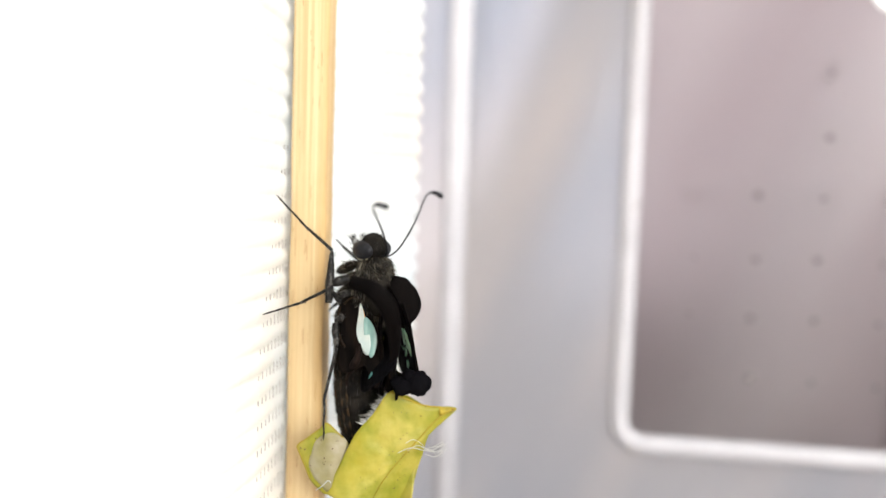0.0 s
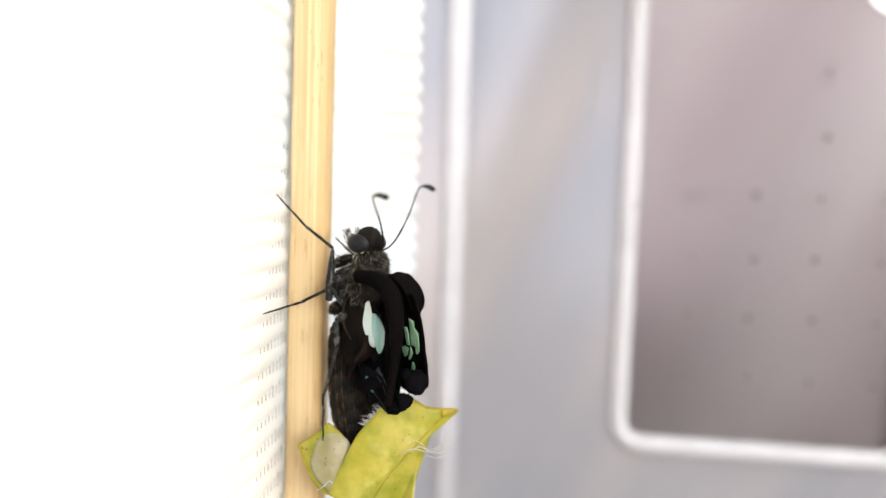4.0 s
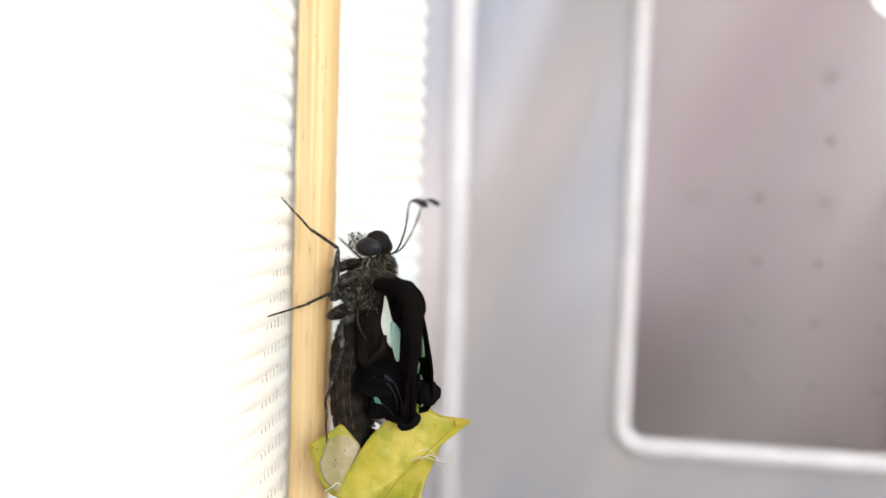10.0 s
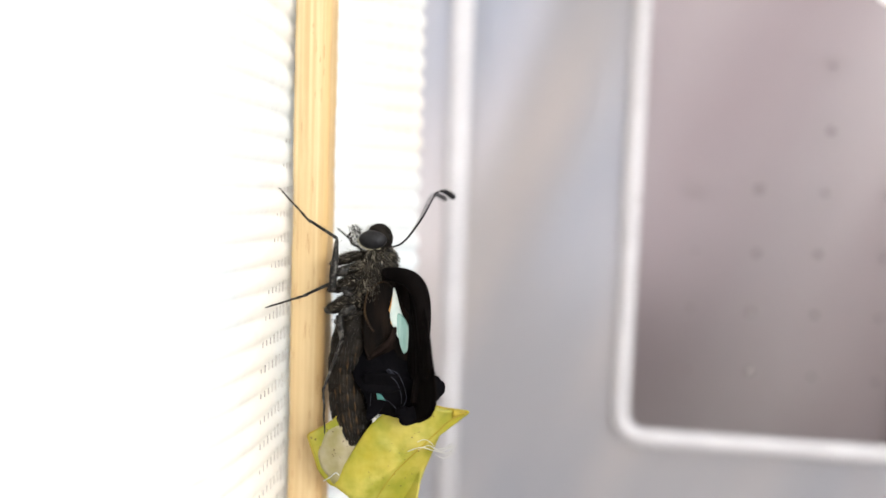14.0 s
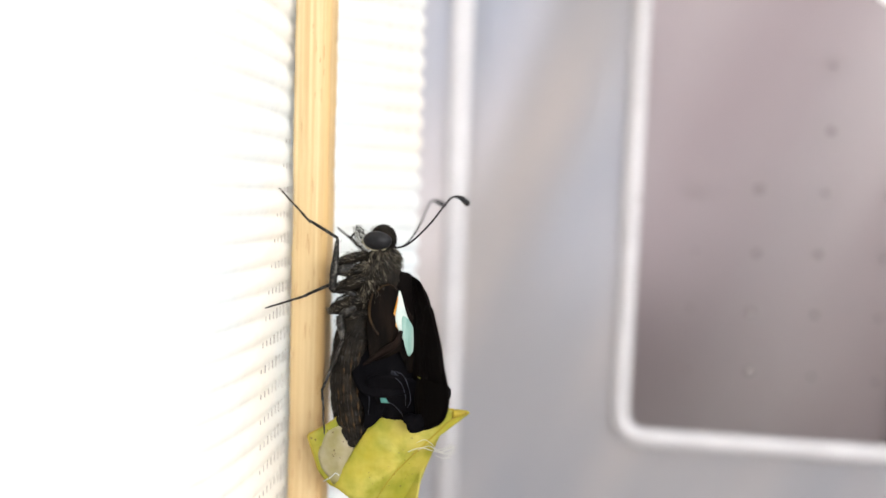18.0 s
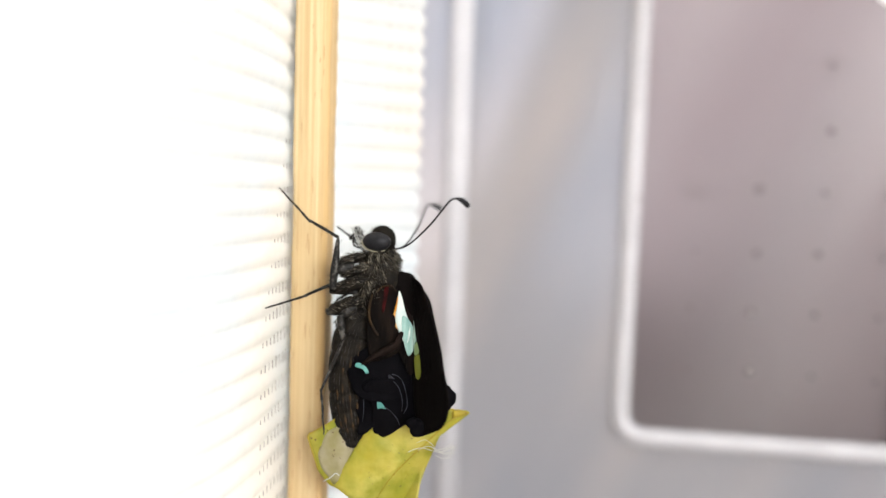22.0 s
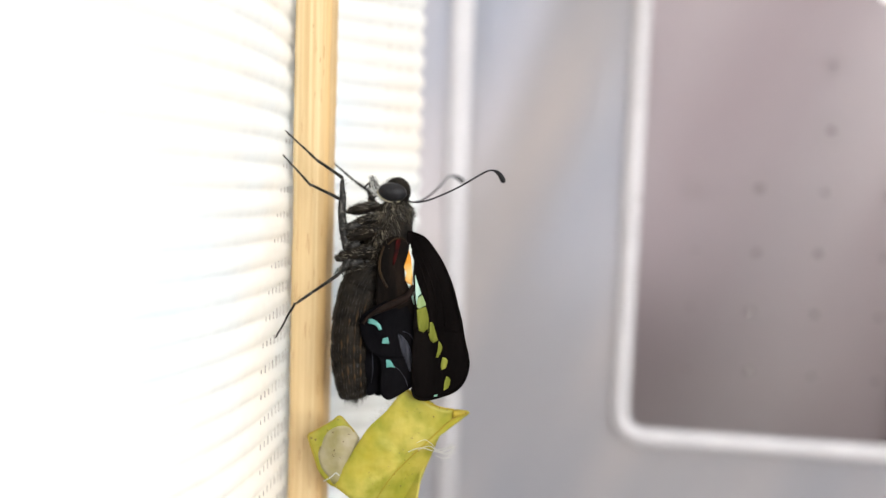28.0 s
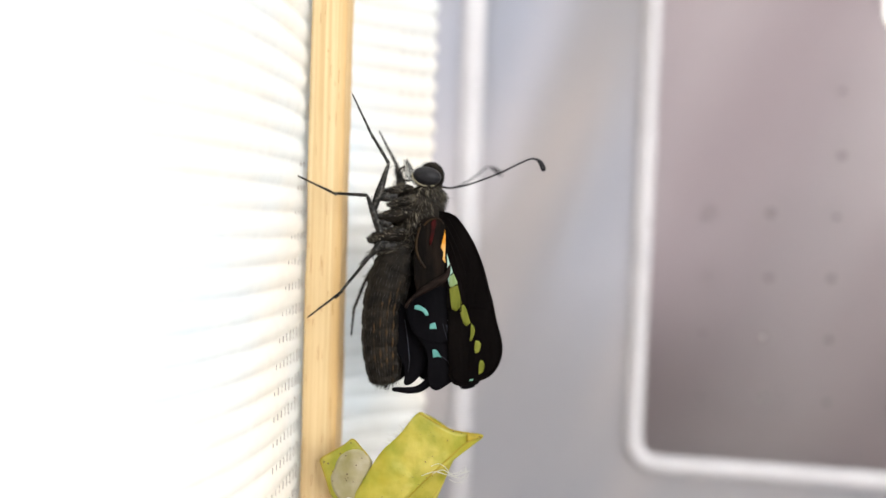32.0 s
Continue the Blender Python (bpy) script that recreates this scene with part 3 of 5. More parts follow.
    edge = spline([(x, near(x, z) - 0.05, z) for x, z in [(-4.2, -15.6), (-2.7, -16.5), (-0.6, -17.6), (1.3, -18.1), (2.7, -18.5)]], 30)
    part("rim", *local(tube(edge, 0.09, 6)), M_KEEL, case)
    rng = random.Random(8)
    for k in range(38):
        u, w = rng.random(), rng.random()
        if k < 30:
            x, z = -9.0 + 4.6 * u + 5.0 * w, -26.0 + 8.5 * w - 1.2 * u
            y = near(x, z)
        else:
            x, z = -14.2 + 4.0 * u ** 1.5, -24.6 + 4.6 * w
            y = flap(x, z) - 0.08
        r = rng.uniform(0.025, 0.06)
        part("speck", *local(blob((x, y, z), (r * rng.uniform(0.8, 2.6), 0.04, r), (0, rng.uniform(0, 180), 0), nu=8, nv=5)), M_SPECK, case)
    # brown dots on the horn's tip and the flap's corner
    for x, z, r in ((2.55, -18.55, 0.09), (2.3, -18.75, 0.07), (2.0, -18.5, 0.06), (1.6, -18.6, 0.07), (2.7, -18.7, 0.06), (1.1, -18.45, 0.05), (0.5, -18.0, 0.05), (-0.4, -17.75, 0.06), (1.3, -18.9, 0.05)):
        part("speck", *local(blob((x, near(x, z) - 0.3, z), (r, 0.06, r * 0.8), nu=8, nv=5)), M_SPECK, case)
    for x, z, r in ((-14.3, -21.4, 0.1), (-12.9, -20.2, 0.08), (-14.8, -21.3, 0.09), (-11.7, -19.0, 0.07), (-12.1, -22.4, 0.09), (-12.2, -23.1, 0.07), (-12.0, -22.8, 0.05)):
        part("speck", *local(blob((x, flap(x, z) - 0.12, z), (r, 0.05, r * 1.2), nu=8, nv=5)), M_SPECK, case)
    # silk girdle and loose threads
    for pts, r in (([(-3.85, -2.7, -22.29), (-2.42, -2.9, -21.8), (-1, -2.4, -22.3), (0.25, -0.6, -23.03), (0.97, 1, -23.13), (1.05, 2.5, -22.61)], 0.045), ([(-1, -2.4, -22.3), (0.06, -1, -22.35), (0.91, 1, -22.49), (1.24, 1.5, -23.2), (0.38, 0, -23.38)], 0.03),
                   ([(-2.85, -2.9, -21.24), (-1.99, -2.7, -20.98), (-1.12, -2.4, -21.62), (-0.75, -2.2, -22.36)], 0.03), ([(-13.39, -1.2, -25.97), (-12.56, -1.7, -25.44), (-11.92, -1.8, -24.91), (-11.54, -1.8, -25.16)], 0.07), ([(-0.5, -2, -21.84), (0.51, -0.6, -23.6), (1.23, 1, -23.65)], 0.02)) + (
                   ([(-1.25, -2.4, -21.87), (-0.25, -1.4, -22.63), (0.77, 0.4, -22.72), (1.57, 2, -22.87)], 0.05), ([(-0.87, -2.2, -22.79), (0.13, -1, -23.49), (1.03, 0.8, -23.47), (1.44, 2, -23.4)], 0.04), ([(-2.72, -2.9, -22.05), (-1.61, -2.7, -21.66), (-0.5, -2, -22.22), (0.9, 0.5, -22.62)], 0.035)):
        part("silk_thread", *local(tube(spline(pts, 24), r, 5)), M_SILK, case, "glossy white silk thread")
    roots = []
    for _ in range(150):
        s = rng.random() ** 1.5
        x, z = -4.1 - 3.4 * s, -15.8 - 3.3 * s
        roots.append(((x, near(x, z) + 0.1, z), (-0.8, -0.2, 0.6)))
    part("frayed_edge", *local(hairs(roots, 0.85, 0.05, 5, 0.5)), M_SILK, case)
    return case, pivot


pupal_case, CASE_PIVOT = build_case()

# ---- the butterfly ----
butterfly = thing("butterfly", "newly emerged black butterfly with green spots clinging to the stick", "butterfly")
HEAD_AT = Vector((1.92, 0, 1.79))
ABDOMEN_AT = Vector((-0.19, 0, -3.97))


def build_head():
    o = HEAD_AT

    def rel(piece):
        return [tuple(Vector(v) - o) for v in piece[0]], piece[1]

    c = Vector((2.18, 0, 3.84))
    head = part("head", *rel(blob(c, (1.5, 1.55, 1.65), rough=0.06, freq=2)), M_BODY, butterfly)
    head.location = o * MM
    for s in (-1, 1):
        e = Vector((1.73, 0, 3.72)) + Vector((0, s * 1.1, 0))
        eye = part("eye", *rel(blob(e, (1.62, 1.05, 1.08), (0, 8, 0), 36, 24)), M_EYE, head, "glossy grey-black compound eye")
        ring = [e + Euler((0, radians(10), 0)).to_matrix() @ Vector((1.66 * math.cos(a), s * 0.25, 1.12 * math.sin(a))) for a in [math.pi * (1.0 + 0.72 * k / 24) for k in range(25)]]
        part("eye_rim", *rel(tube(ring, 0.065, 6)), M_RIM, head, "cream rim under the eye")
        face = []
        rng = random.Random(60 + s)
        for _ in range(150):
            a = radians(rng.uniform(115, 235))
            face.append((e + Vector((1.62 * math.cos(a), -s * rng.uniform(0.0, 0.5), 1.1 * math.sin(a))), (math.cos(a) * 0.7 - 0.1, 0.15 * s, 0.25 + 0.5 * math.sin(a))))
        part("face_hair", *rel(hairs(face, 0.42, 0.13, 61 + s, 0.1)), M_FURWHITE, head, "white hair round the eye")
        # hairy palp in front of the eye
        roots = []
        rng = random.Random(20 + s)
        for _ in range(150):
            k = rng.uniform(-1.1, 0.9)
            q = Vector((-0.45, 0, 4.48)) + Vector((rng.gauss(0, 0.2) - 0.15 * k, s * 0.75 + rng.gauss(0, 0.22), k))
            roots.append((q, (-0.28, 0.05 * s, 0.9)))
        palp = part("palp", *rel(blob(Vector((-0.51, 0, 4.48)) + Vector((0, s * 0.7, 0)), (0.25, 0.26, 0.85), (0, -14, 0), 14, 10, 0.15)), M_FURWHITE, head, "white tufted palp")
        part("palp_hair", *rel(hairs(roots[::2], 0.6, 0.11, 21 + s, 0.12)), M_FURWHITE, palp, "white palp hair")
        part("palp_hair", *rel(hairs(roots[1::2], 0.6, 0.11, 24 + s, 0.12)), M_FURDARK, palp, "black palp hair")
    # coiled tongue
    coil = []
    for k in range(60):
        a = 0.25 + k * 0.19
        r = 1.0 - k * 0.012
        coil.append(Vector((-0.58, -0.2, 3.97)) + Vector((-r * math.cos(a), 0, r * math.sin(a))))
    part("proboscis", *rel(tube(coil, [0.13 - 0.0012 * k for k in range(60)], 6)), M_LEG, head, "thin coiled black tongue")
    rng = random.Random(31)
    roots = []
    for _ in range(900):
        d = Vector((rng.gauss(0, 1), rng.gauss(0, 1), rng.gauss(0, 1))).normalized()
        p = c + Vector((d.x * 1.5, d.y * 1.55, d.z * 1.65))
        if abs(d.y) > 0.55 and d.z < 0.5:
            continue
        roots.append((p, d + Vector((0.2, 0, 0.15))))
    streaks = []
    for _ in range(60):
        k = rng.choice((-1.0, -0.8, -0.3, 0.3, 0.8, 1.0))
        a = rng.uniform(1.9, 2.9)
        streaks.append((c + Vector((1.5 * math.cos(a), k + rng.gauss(0, 0.06), 1.65 * math.sin(a))), (math.cos(a) + 0.8, 0, math.sin(a) * 0.7)))
    part("crown_streak", *rel(hairs(streaks, 0.4, 0.13, 34, 0.1)), M_FURWHITE, head, "white hair streaks on the head")
    part("head_hair", *rel(hairs(roots, 0.2, 0.1, 32, 0.15)), M_FURDARK, head)
    return head


def build_thorax():
    c = Vector((1.15, 0, -1.1))
    body = blob(c, (2.65, 2.5, 3.9), (0, 8, 0), 36, 24, 0.07, 2.0)
    neck = blob(Vector((1.99, 0, 1.54)), (1.9, 1.9, 1.6), (0, 0, 0), 24, 16, 0.08, 2.0)
    thorax = part("thorax", *body, M_BODY, butterfly)
    part("collar", *neck, M_BODY, thorax)
    # swollen leg bases
    coxae = ((Vector((-1.6, -1.3, 1.95)), Vector((1.9, 0.9, 0.55))), (Vector((-0.7, -1.5, 0.7)), Vector((1.9, 1.0, 0.6))), (Vector((-1.2, -1.5, -0.75)), Vector((2.8, 1.3, 0.8))),
             (Vector((-2.2, -1.4, -3.1)), Vector((2.5, 1.2, 0.82))), (Vector((-1.7, -1.1, -4.7)), Vector((2.0, 1.0, 0.7))))
    for q, r in coxae:
        for s in (1, -1):
            v = Vector((q.x, q.y * s, q.z))
            part("coxa", *blob(v, tuple(r), (0, -14, 0), 24, 14, 0.16, 2.4), M_BODY, thorax, "brown-grey swollen leg base")
    rng = random.Random(41)
    roots, low_roots = [], []
    for k in range(10500):
        d = Vector((rng.gauss(0, 1), rng.gauss(0, 1), rng.gauss(0, 1))).normalized()
        if k % 7 < 2:
            p = c + Euler((0, radians(8), 0)).to_matrix() @ Vector((d.x * 2.65, d.y * 2.5, d.z * 3.9))
        elif k % 7 == 2:
            p = Vector((1.99, 0, 1.54)) + Vector((d.x * 1.9, d.y * 1.9, d.z * 1.6))
        else:
            q, r = coxae[rng.randrange(5)]
            if d.y > 0.5 or d.z < -0.45:
                continue
            p = q + Euler((0, radians(-14), 0)).to_matrix() @ Vector((d.x * r.x, d.y * r.y, d.z * r.z))
            low_roots.append((p, d * 0.25 + Vector((-0.9, -0.05, 0.15 + 0.25 * math.sin(p.x * 2.3)))))
            continue
        if p.x > 2.6 and p.z < 0.4 or p.x < -0.6:
            continue
        roots.append((p, d * 0.4 + (Vector((-0.8, -0.1, -0.3)) if p.x < -0.4 else Vector((0.15, 0, -0.7)))))
    part("thorax_hair", *hairs(roots, 0.75, 0.055, 42, 0.12, 0.65), M_OLIVEFUR, thorax, "olive-brown body fur")
    part("coxa_hair", *hairs(low_roots[::2], 0.42, 0.055, 46, 0.08, 0.3), M_OLIVEFUR, thorax, "olive-brown fur of the leg bases")
    roots += low_roots[::2]
    tufts = []
    for i in range(0, len(roots), 150):
        p, d = Vector(roots[i][0]), Vector(roots[i][1])
        for _ in range(20):
            tufts.append((p + Vector((rng.gauss(0, 0.2), rng.gauss(0, 0.2), rng.gauss(0, 0.16))), d.normalized() + Vector((-0.35, -0.25, 0.1))))
    part("pale_tuft", *hairs(tufts, 0.8, 0.035, 44, 0.15, 0.3), M_TUFT, thorax, "tan hair tufts")
    # long pale tuft behind the head
    roots = []
    for _ in range(260):
        p = Vector((2.56, 0, 1.79)) + Vector((rng.gauss(0, 0.3), rng.gauss(0, 0.7), rng.gauss(0, 0.5)))
        roots.append((p, (0.85, 0, -0.5)))
    part("collar_tuft", *hairs(roots * 2, 1.45, 0.06, 43, 0.2, 0.5), M_OLIVEFUR, thorax, "grey hair tuft behind the head")


def build_abdomen():
    o = ABDOMEN_AT
    axis = spline([Vector(q) - o for q in ((-0.06, 0, -3.52), (-1.6, 0, -6.41), (-2.37, 0, -10.25), (-2.37, 0, -14.09), (-1.99, 0, -17.3), (-1.6, 0, -19.6))], 91)
    verts, faces = [], []
    sides = 40
    for i, p in enumerate(axis):
        s = i / 90
        r = 2.28 * min(1.0, (0.4 + s * 3.0)) * (1 - max(0, s - 0.6) ** 1.5 * 1.3)
        if s > 0.92:
            r *= math.sqrt(max(0.02, 1 - ((s - 0.92) / 0.08) ** 2))
        seg = (s * 9) % 1.0
        r *= 1.02 - 0.06 * (abs(seg - 0.5) * 2) ** 5
        d = (axis[min(90, i + 1)] - axis[max(0, i - 1)]).normalized()
        side = Vector((0, 1, 0))
        up = d.cross(side).normalized()
        for k in range(sides):
            a = 2 * math.pi * k / sides
            w = 1 + 0.03 * math.cos(a * 8) + 0.03 * noise.noise(Vector((a * 2, s * 12, 0)))
            verts.append(tuple(p + (side * math.cos(a) * 1.25 + up * math.sin(a)) * r * w))
    for i in range(90):
        for k in range(sides):
            a, b = i * sides + k, i * sides + (k + 1) % sides
            faces.append((a, b, b + sides, a + sides))
    faces += [tuple(range(sides)), tuple(range(90 * sides, 91 * sides))]
    abdomen = part("abdomen", verts, faces, M_BODY, butterfly, "dark segmented abdomen with brown lines")
    abdomen.location = o * MM
    # brown lines along the side
    for k in (16, 18, 20, 22):
        pts = []
        for i in range(24 + 3 * (k - 16), 86 - 2 * (k - 16)):
            v = Vector(verts[i * sides + k])
            pts.append(v + (v - axis[i]).normalized() * (-0.02 + 0.05 * math.sin(i * 0.7) ** 2))
        part("side_line", *tube(pts, [0.07 + 0.06 * math.sin(i * 0.7 + k) for i in range(len(pts))], 5), M_BAND, abdomen, "brown line along the abdomen")
    rng = random.Random(51)
    roots = []
    for _ in range(4500):
        i, k = rng.randrange(3, 90), rng.randrange(sides)
        v = Vector(verts[i * sides + k])
        d = (axis[min(90, i + 1)] - axis[max(0, i - 1)]).normalized()
        roots.append((v, (v - axis[i]).normalized() * 0.2 + d * 1.0))
    part("abdomen_hair", *hairs(roots[::2], 0.5, 0.05, 52, 0.1, 0.3), M_BELLYFUR, abdomen, "dark brown belly fur")
    roots = []
    for _ in range(60):
        roots.append((axis[88] + Vector((rng.gauss(0, 0.4), rng.gauss(0, 0.4), 0)), (-0.1, 0, -1)))
    part("tail_hair", *hairs(roots, 1.0, 0.06, 53), M_FUR, abdomen)
    return abdomen


# wing shapes, in the resting body's own x and z
def fore_dome(x, z):
    return -2.35 - 0.9 * max(0.0, 1 - ((x - 5.5) / 7.0) ** 2 - ((z + 9.5) / 13.0) ** 2) - 0.02 * math.sin(x * 3.1 - z * 0.45)


def hind_dome(x, z):
    return -2.35 - 0.8 * max(0.0, 1 - ((x - 2.2) / 4.6) ** 2 - ((z + 14) / 9.0) ** 2) + 0.08 * noise.noise(Vector((x * 0.9, 5, z * 0.5)))


def fore_skin(x, z):
    """The forewing, whose lower end slips under the tip."""
    u = max(0.0, min(1.0, -10.6 - z))
    return fore_dome(x, z) + 0.35 * u * u * (3 - 2 * u)


FORE = [(3.4, -0.3), (4.6, -0.55), (5.6, -1.15), (7.1, -3.2), (8.25, -5.6), (9.0, -8.0), (9.4, -10.0), (9.0, -11.4), (7.9, -12.3), (6.6, -12.6), (5.4, -12.3), (4.9, -11.2), (4.9, -9.3), (4.7, -6.7), (4.5, -5.3), (4.4, -3.2), (3.5, -1.6)]
FAR_FORE = [(3.0, -0.3), (4.6, -0.55), (5.6, -1.15), (7.1, -3.2), (8.25, -5.6), (9.0, -8.0), (9.4, -10.0), (9.0, -11.4), (7.9, -12.3), (6.4, -12.6), (4.9, -12.3), (3.9, -11.4), (3.3, -9.0), (2.9, -5.1), (2.6, -1.9)]
TIP = [(6.7, -5.8), (7.8, -5.6), (8.5, -6.9), (9.35, -9.4), (9.8, -11.6), (10.3, -13.6), (10.4, -14.8), (10.1, -16.3), (9.3, -17.5), (8.1, -18.2), (6.6, -18.8), (5.5, -18.7), (5.1, -17.7), (4.95, -15.4), (4.95, -12.8), (5.3, -9.0)]
HIND = [(4.8, -6.3), (4.3, -7.4), (3.4, -8.1), (2.5, -8.7), (1.3, -9.5), (0.45, -10.2), (0.05, -11.0), (0.2, -12.0), (0.6, -13.0), (1.2, -14.0), (2.2, -14.6), (3.6, -14.8), (5.4, -14.6), (7.2, -13.8), (7.3, -12.2), (6.8, -10.2), (6.1, -8.5)]
LOBE = [(1.4, -13.8), (2.2, -15.2), (2.6, -16.4), (2.6, -18.0), (2.85, -19.4), (3.6, -19.9), (4.5, -19.5), (5.6, -18.7), (7.3, -17.3), (7.7, -15.2), (6.4, -13.2), (3.0, -12.8)]
INNER = [(-0.6, -10.6), (0.9, -12.6), (2.2, -14.8), (2.7, -16.4), (2.2, -17.9), (1.4, -19.0), (0.6, -19.6), (0.05, -19.4), (0.1, -18.2), (-0.2, -17.2), (-0.9, -15.6), (-1.0, -13.0), (-0.9, -11.0)]
BASE = [(1.2, -1.6), (2.0, -1.05), (2.9, -0.9), (3.8, -1.3), (4.5, -2.4), (5.3, -4.0), (6.2, -5.4), (6.5, -8.0), (5.9, -10.6), (5.2, -10.6), (4.9, -8.2), (4.0, -8.6), (2.8, -9.2), (1.8, -9.5), (1.2, -9.4), (0.9, -8.4), (0.7, -6.5), (0.7, -4.5), (0.8, -3.0)]


def broad(outline):
    """The wing's outer half drawn out sideways."""
    return [(x if x < 4.5 else 4.5 + (x - 4.5) * 1.14, z) for x, z in outline]


FORE, TIP = broad(FORE), broad(TIP)
FORE_SPOTS = (([(5.16, -7.5), (5.7, -7.1), (6.2, -8.05), (6.17, -8.2), (5.5, -8.6), (5.22, -8.5)], M_AQUAGREEN, "pale yellow-green spot"),
              ([(5.24, -8.75), (5.6, -8.55), (6.2, -8.35), (6.5, -9.2), (6.82, -10.2), (6.5, -10.8), (6.15, -11.15), (5.6, -11.0), (5.35, -9.8)], M_GREEN, "yellow-green spot"),
              ([(4.7, -4.9), (5.1, -5.9), (5.6, -6.95), (5.25, -7.3), (5.15, -8.3), (5.0, -7.6), (4.85, -6.4)], M_PALEAQUA, "pale aqua spot"))
TIP_SPOTS = (([(6.5, -10.45), (7.0, -10.2), (7.25, -10.5), (7.55, -11.4), (7.82, -12.15), (7.3, -12.5), (7.0, -12.2), (6.7, -11.5)], M_GREEN, "yellow-green spot"),
             ([(7.92, -12.2), (8.2, -12.5), (8.37, -12.9), (8.2, -13.5), (7.95, -14.05), (7.7, -14.05), (7.85, -13.3), (7.88, -12.8)], M_GREEN, "yellow-green spot"),
             ([(8.45, -13.95), (8.8, -14.0), (9.04, -14.3), (8.95, -14.8), (8.82, -15.15), (8.4, -15.35), (8.33, -15.0), (8.31, -14.6)], M_GREEN, "yellow-green spot"),
             ([(8.98, -16.0), (9.25, -16.1), (9.42, -16.4), (9.35, -16.9), (9.2, -17.3), (8.75, -17.6), (8.75, -17.1), (8.81, -16.5)], M_GREEN, "yellow-green spot"),
             ([(7.75, -18.15), (8.15, -18.05), (8.05, -18.3), (7.7, -18.35)], M_PALEAQUA, "small pale spot"))
HIND_SPOTS = (([(1.0, -10.75), (1.35, -10.65), (1.7, -10.75), (2.32, -11.15), (2.6, -11.75), (2.25, -11.85), (2.05, -11.5), (1.75, -11.3), (0.95, -11.15)], M_TEAL, "aqua spot"), ([(2.75, -12.7), (3.3, -12.5), (3.5, -13.2), (2.7, -13.25)], M_TEAL, "aqua spot"))


def flip(piece, side):
    return ([(x, -y, z) for x, y, z in piece[0]] if side > 0 else piece[0]), piece[1]


cream_patches, late_spots, last_spots, aqua_patches, wing_folds, hind_spots, crumples = [], [], [], [], [], [], []


def build_wing(side):
    """One side's wings: a forewing, its unfolding tip and a hindwing. side -1 faces the lens."""
    def shape(outline, depth, thick, n, rings, sharp=False):
        return flip(plate(outline, depth, thick, n, rings, sharp=sharp), side)

    fore = part("forewing", *(shape(FORE, fore_skin, 0.04, 96, 20) if side < 0 else shape(FAR_FORE, fore_dome, 0.04, 96, 14)), M_BROWNBLACK, butterfly, "soft brown-black forewing")
    costa = [(x, fore_dome(x, z), z) for x, z in FORE[:7]]
    part("wing_margin", *flip(tube(spline(costa, 40), 0.13, 8), side), M_BROWNBLACK, fore)
    for i, (a, b) in enumerate((((4.04, -1.28), (7.69, -10.89)), ((3.78, -1.6), (6.73, -11.21)), ((4.48, -0.96), (8.46, -10.25)))):
        pa, pb = Vector(a), Vector(b)
        line = []
        for k in range(16):
            q = pa.lerp(pb, k / 15)
            x = q.x + 0.9 * math.sin(math.pi * k / 15)
            line.append((x, fore_dome(x, q.y) - 0.03, q.y))
        part("vein", *flip(tube(line, 0.07, 5), side), M_BROWNBLACK, fore)
    for o, mt, lb in FORE_SPOTS:
        if side > 0 and mt is not M_GREEN:
            continue
        if side < 0:
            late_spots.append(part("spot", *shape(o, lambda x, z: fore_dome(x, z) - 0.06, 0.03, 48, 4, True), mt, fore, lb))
        else:
            part("spot", *shape(o, lambda x, z: fore_dome(x, z) + 0.3, 0.05, 40, 4), M_PALEGREEN, fore, "pale green spot")
    if side > 0:
        for o in ([(6.6, -4.0), (7.6, -3.8), (7.9, -7.2), (7.0, -7.4)], [(7.6, -4.7), (8.5, -5.0), (8.9, -8.3), (8.0, -8.6)], [(5.7, -8.3), (6.5, -8.1), (7.4, -9.7), (7.0, -10.1)], [(6.1, -9.6), (6.9, -9.4), (7.8, -11.0), (7.4, -11.5)], [(6.6, -11.0), (7.3, -10.6), (8.2, -12.0), (7.8, -12.4)]):
            part("spot", *shape(o, lambda x, z: fore_dome(x, z) + 0.28, 0.05, 28, 3, True), M_PALEGREEN, fore, "pale green spot")
    tip_dome = lambda x, z: fore_dome(x, z) + 0.08
    tip = part("forewing_tip", *shape(TIP, tip_dome, 0.14, 96, 12), M_BROWNBLACK, butterfly, "black unfolding forewing tip")
    part("wing_margin", *flip(tube(spline([(x, tip_dome(x, z), z) for x, z in TIP[2:13]], 40), 0.14, 8), side), M_BROWNBLACK, tip)
    for o, mt, lb in TIP_SPOTS:
        if side < 0:
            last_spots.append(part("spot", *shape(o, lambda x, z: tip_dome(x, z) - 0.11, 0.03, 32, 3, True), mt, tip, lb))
        else:
            part("spot", *shape(o, lambda x, z: tip_dome(x, z) + 0.24, 0.06, 28, 3, True), M_PALEGREEN, tip, "pale green spot")
    hind = part("hindwing", *shape(HIND, hind_dome, 0.14, 96, 14), M_BLACK, butterfly, "crumpled black hindwing")
    for o, mt, lb in (HIND_SPOTS if side < 0 else ()):
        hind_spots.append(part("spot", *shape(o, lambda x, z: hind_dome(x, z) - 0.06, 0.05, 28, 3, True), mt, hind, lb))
    base_dome = lambda x, z: -2.6 - 0.35 * max(0.0, 1 - ((x - 2.6) / 3.2) ** 2 - ((z + 4.5) / 6.0) ** 2)
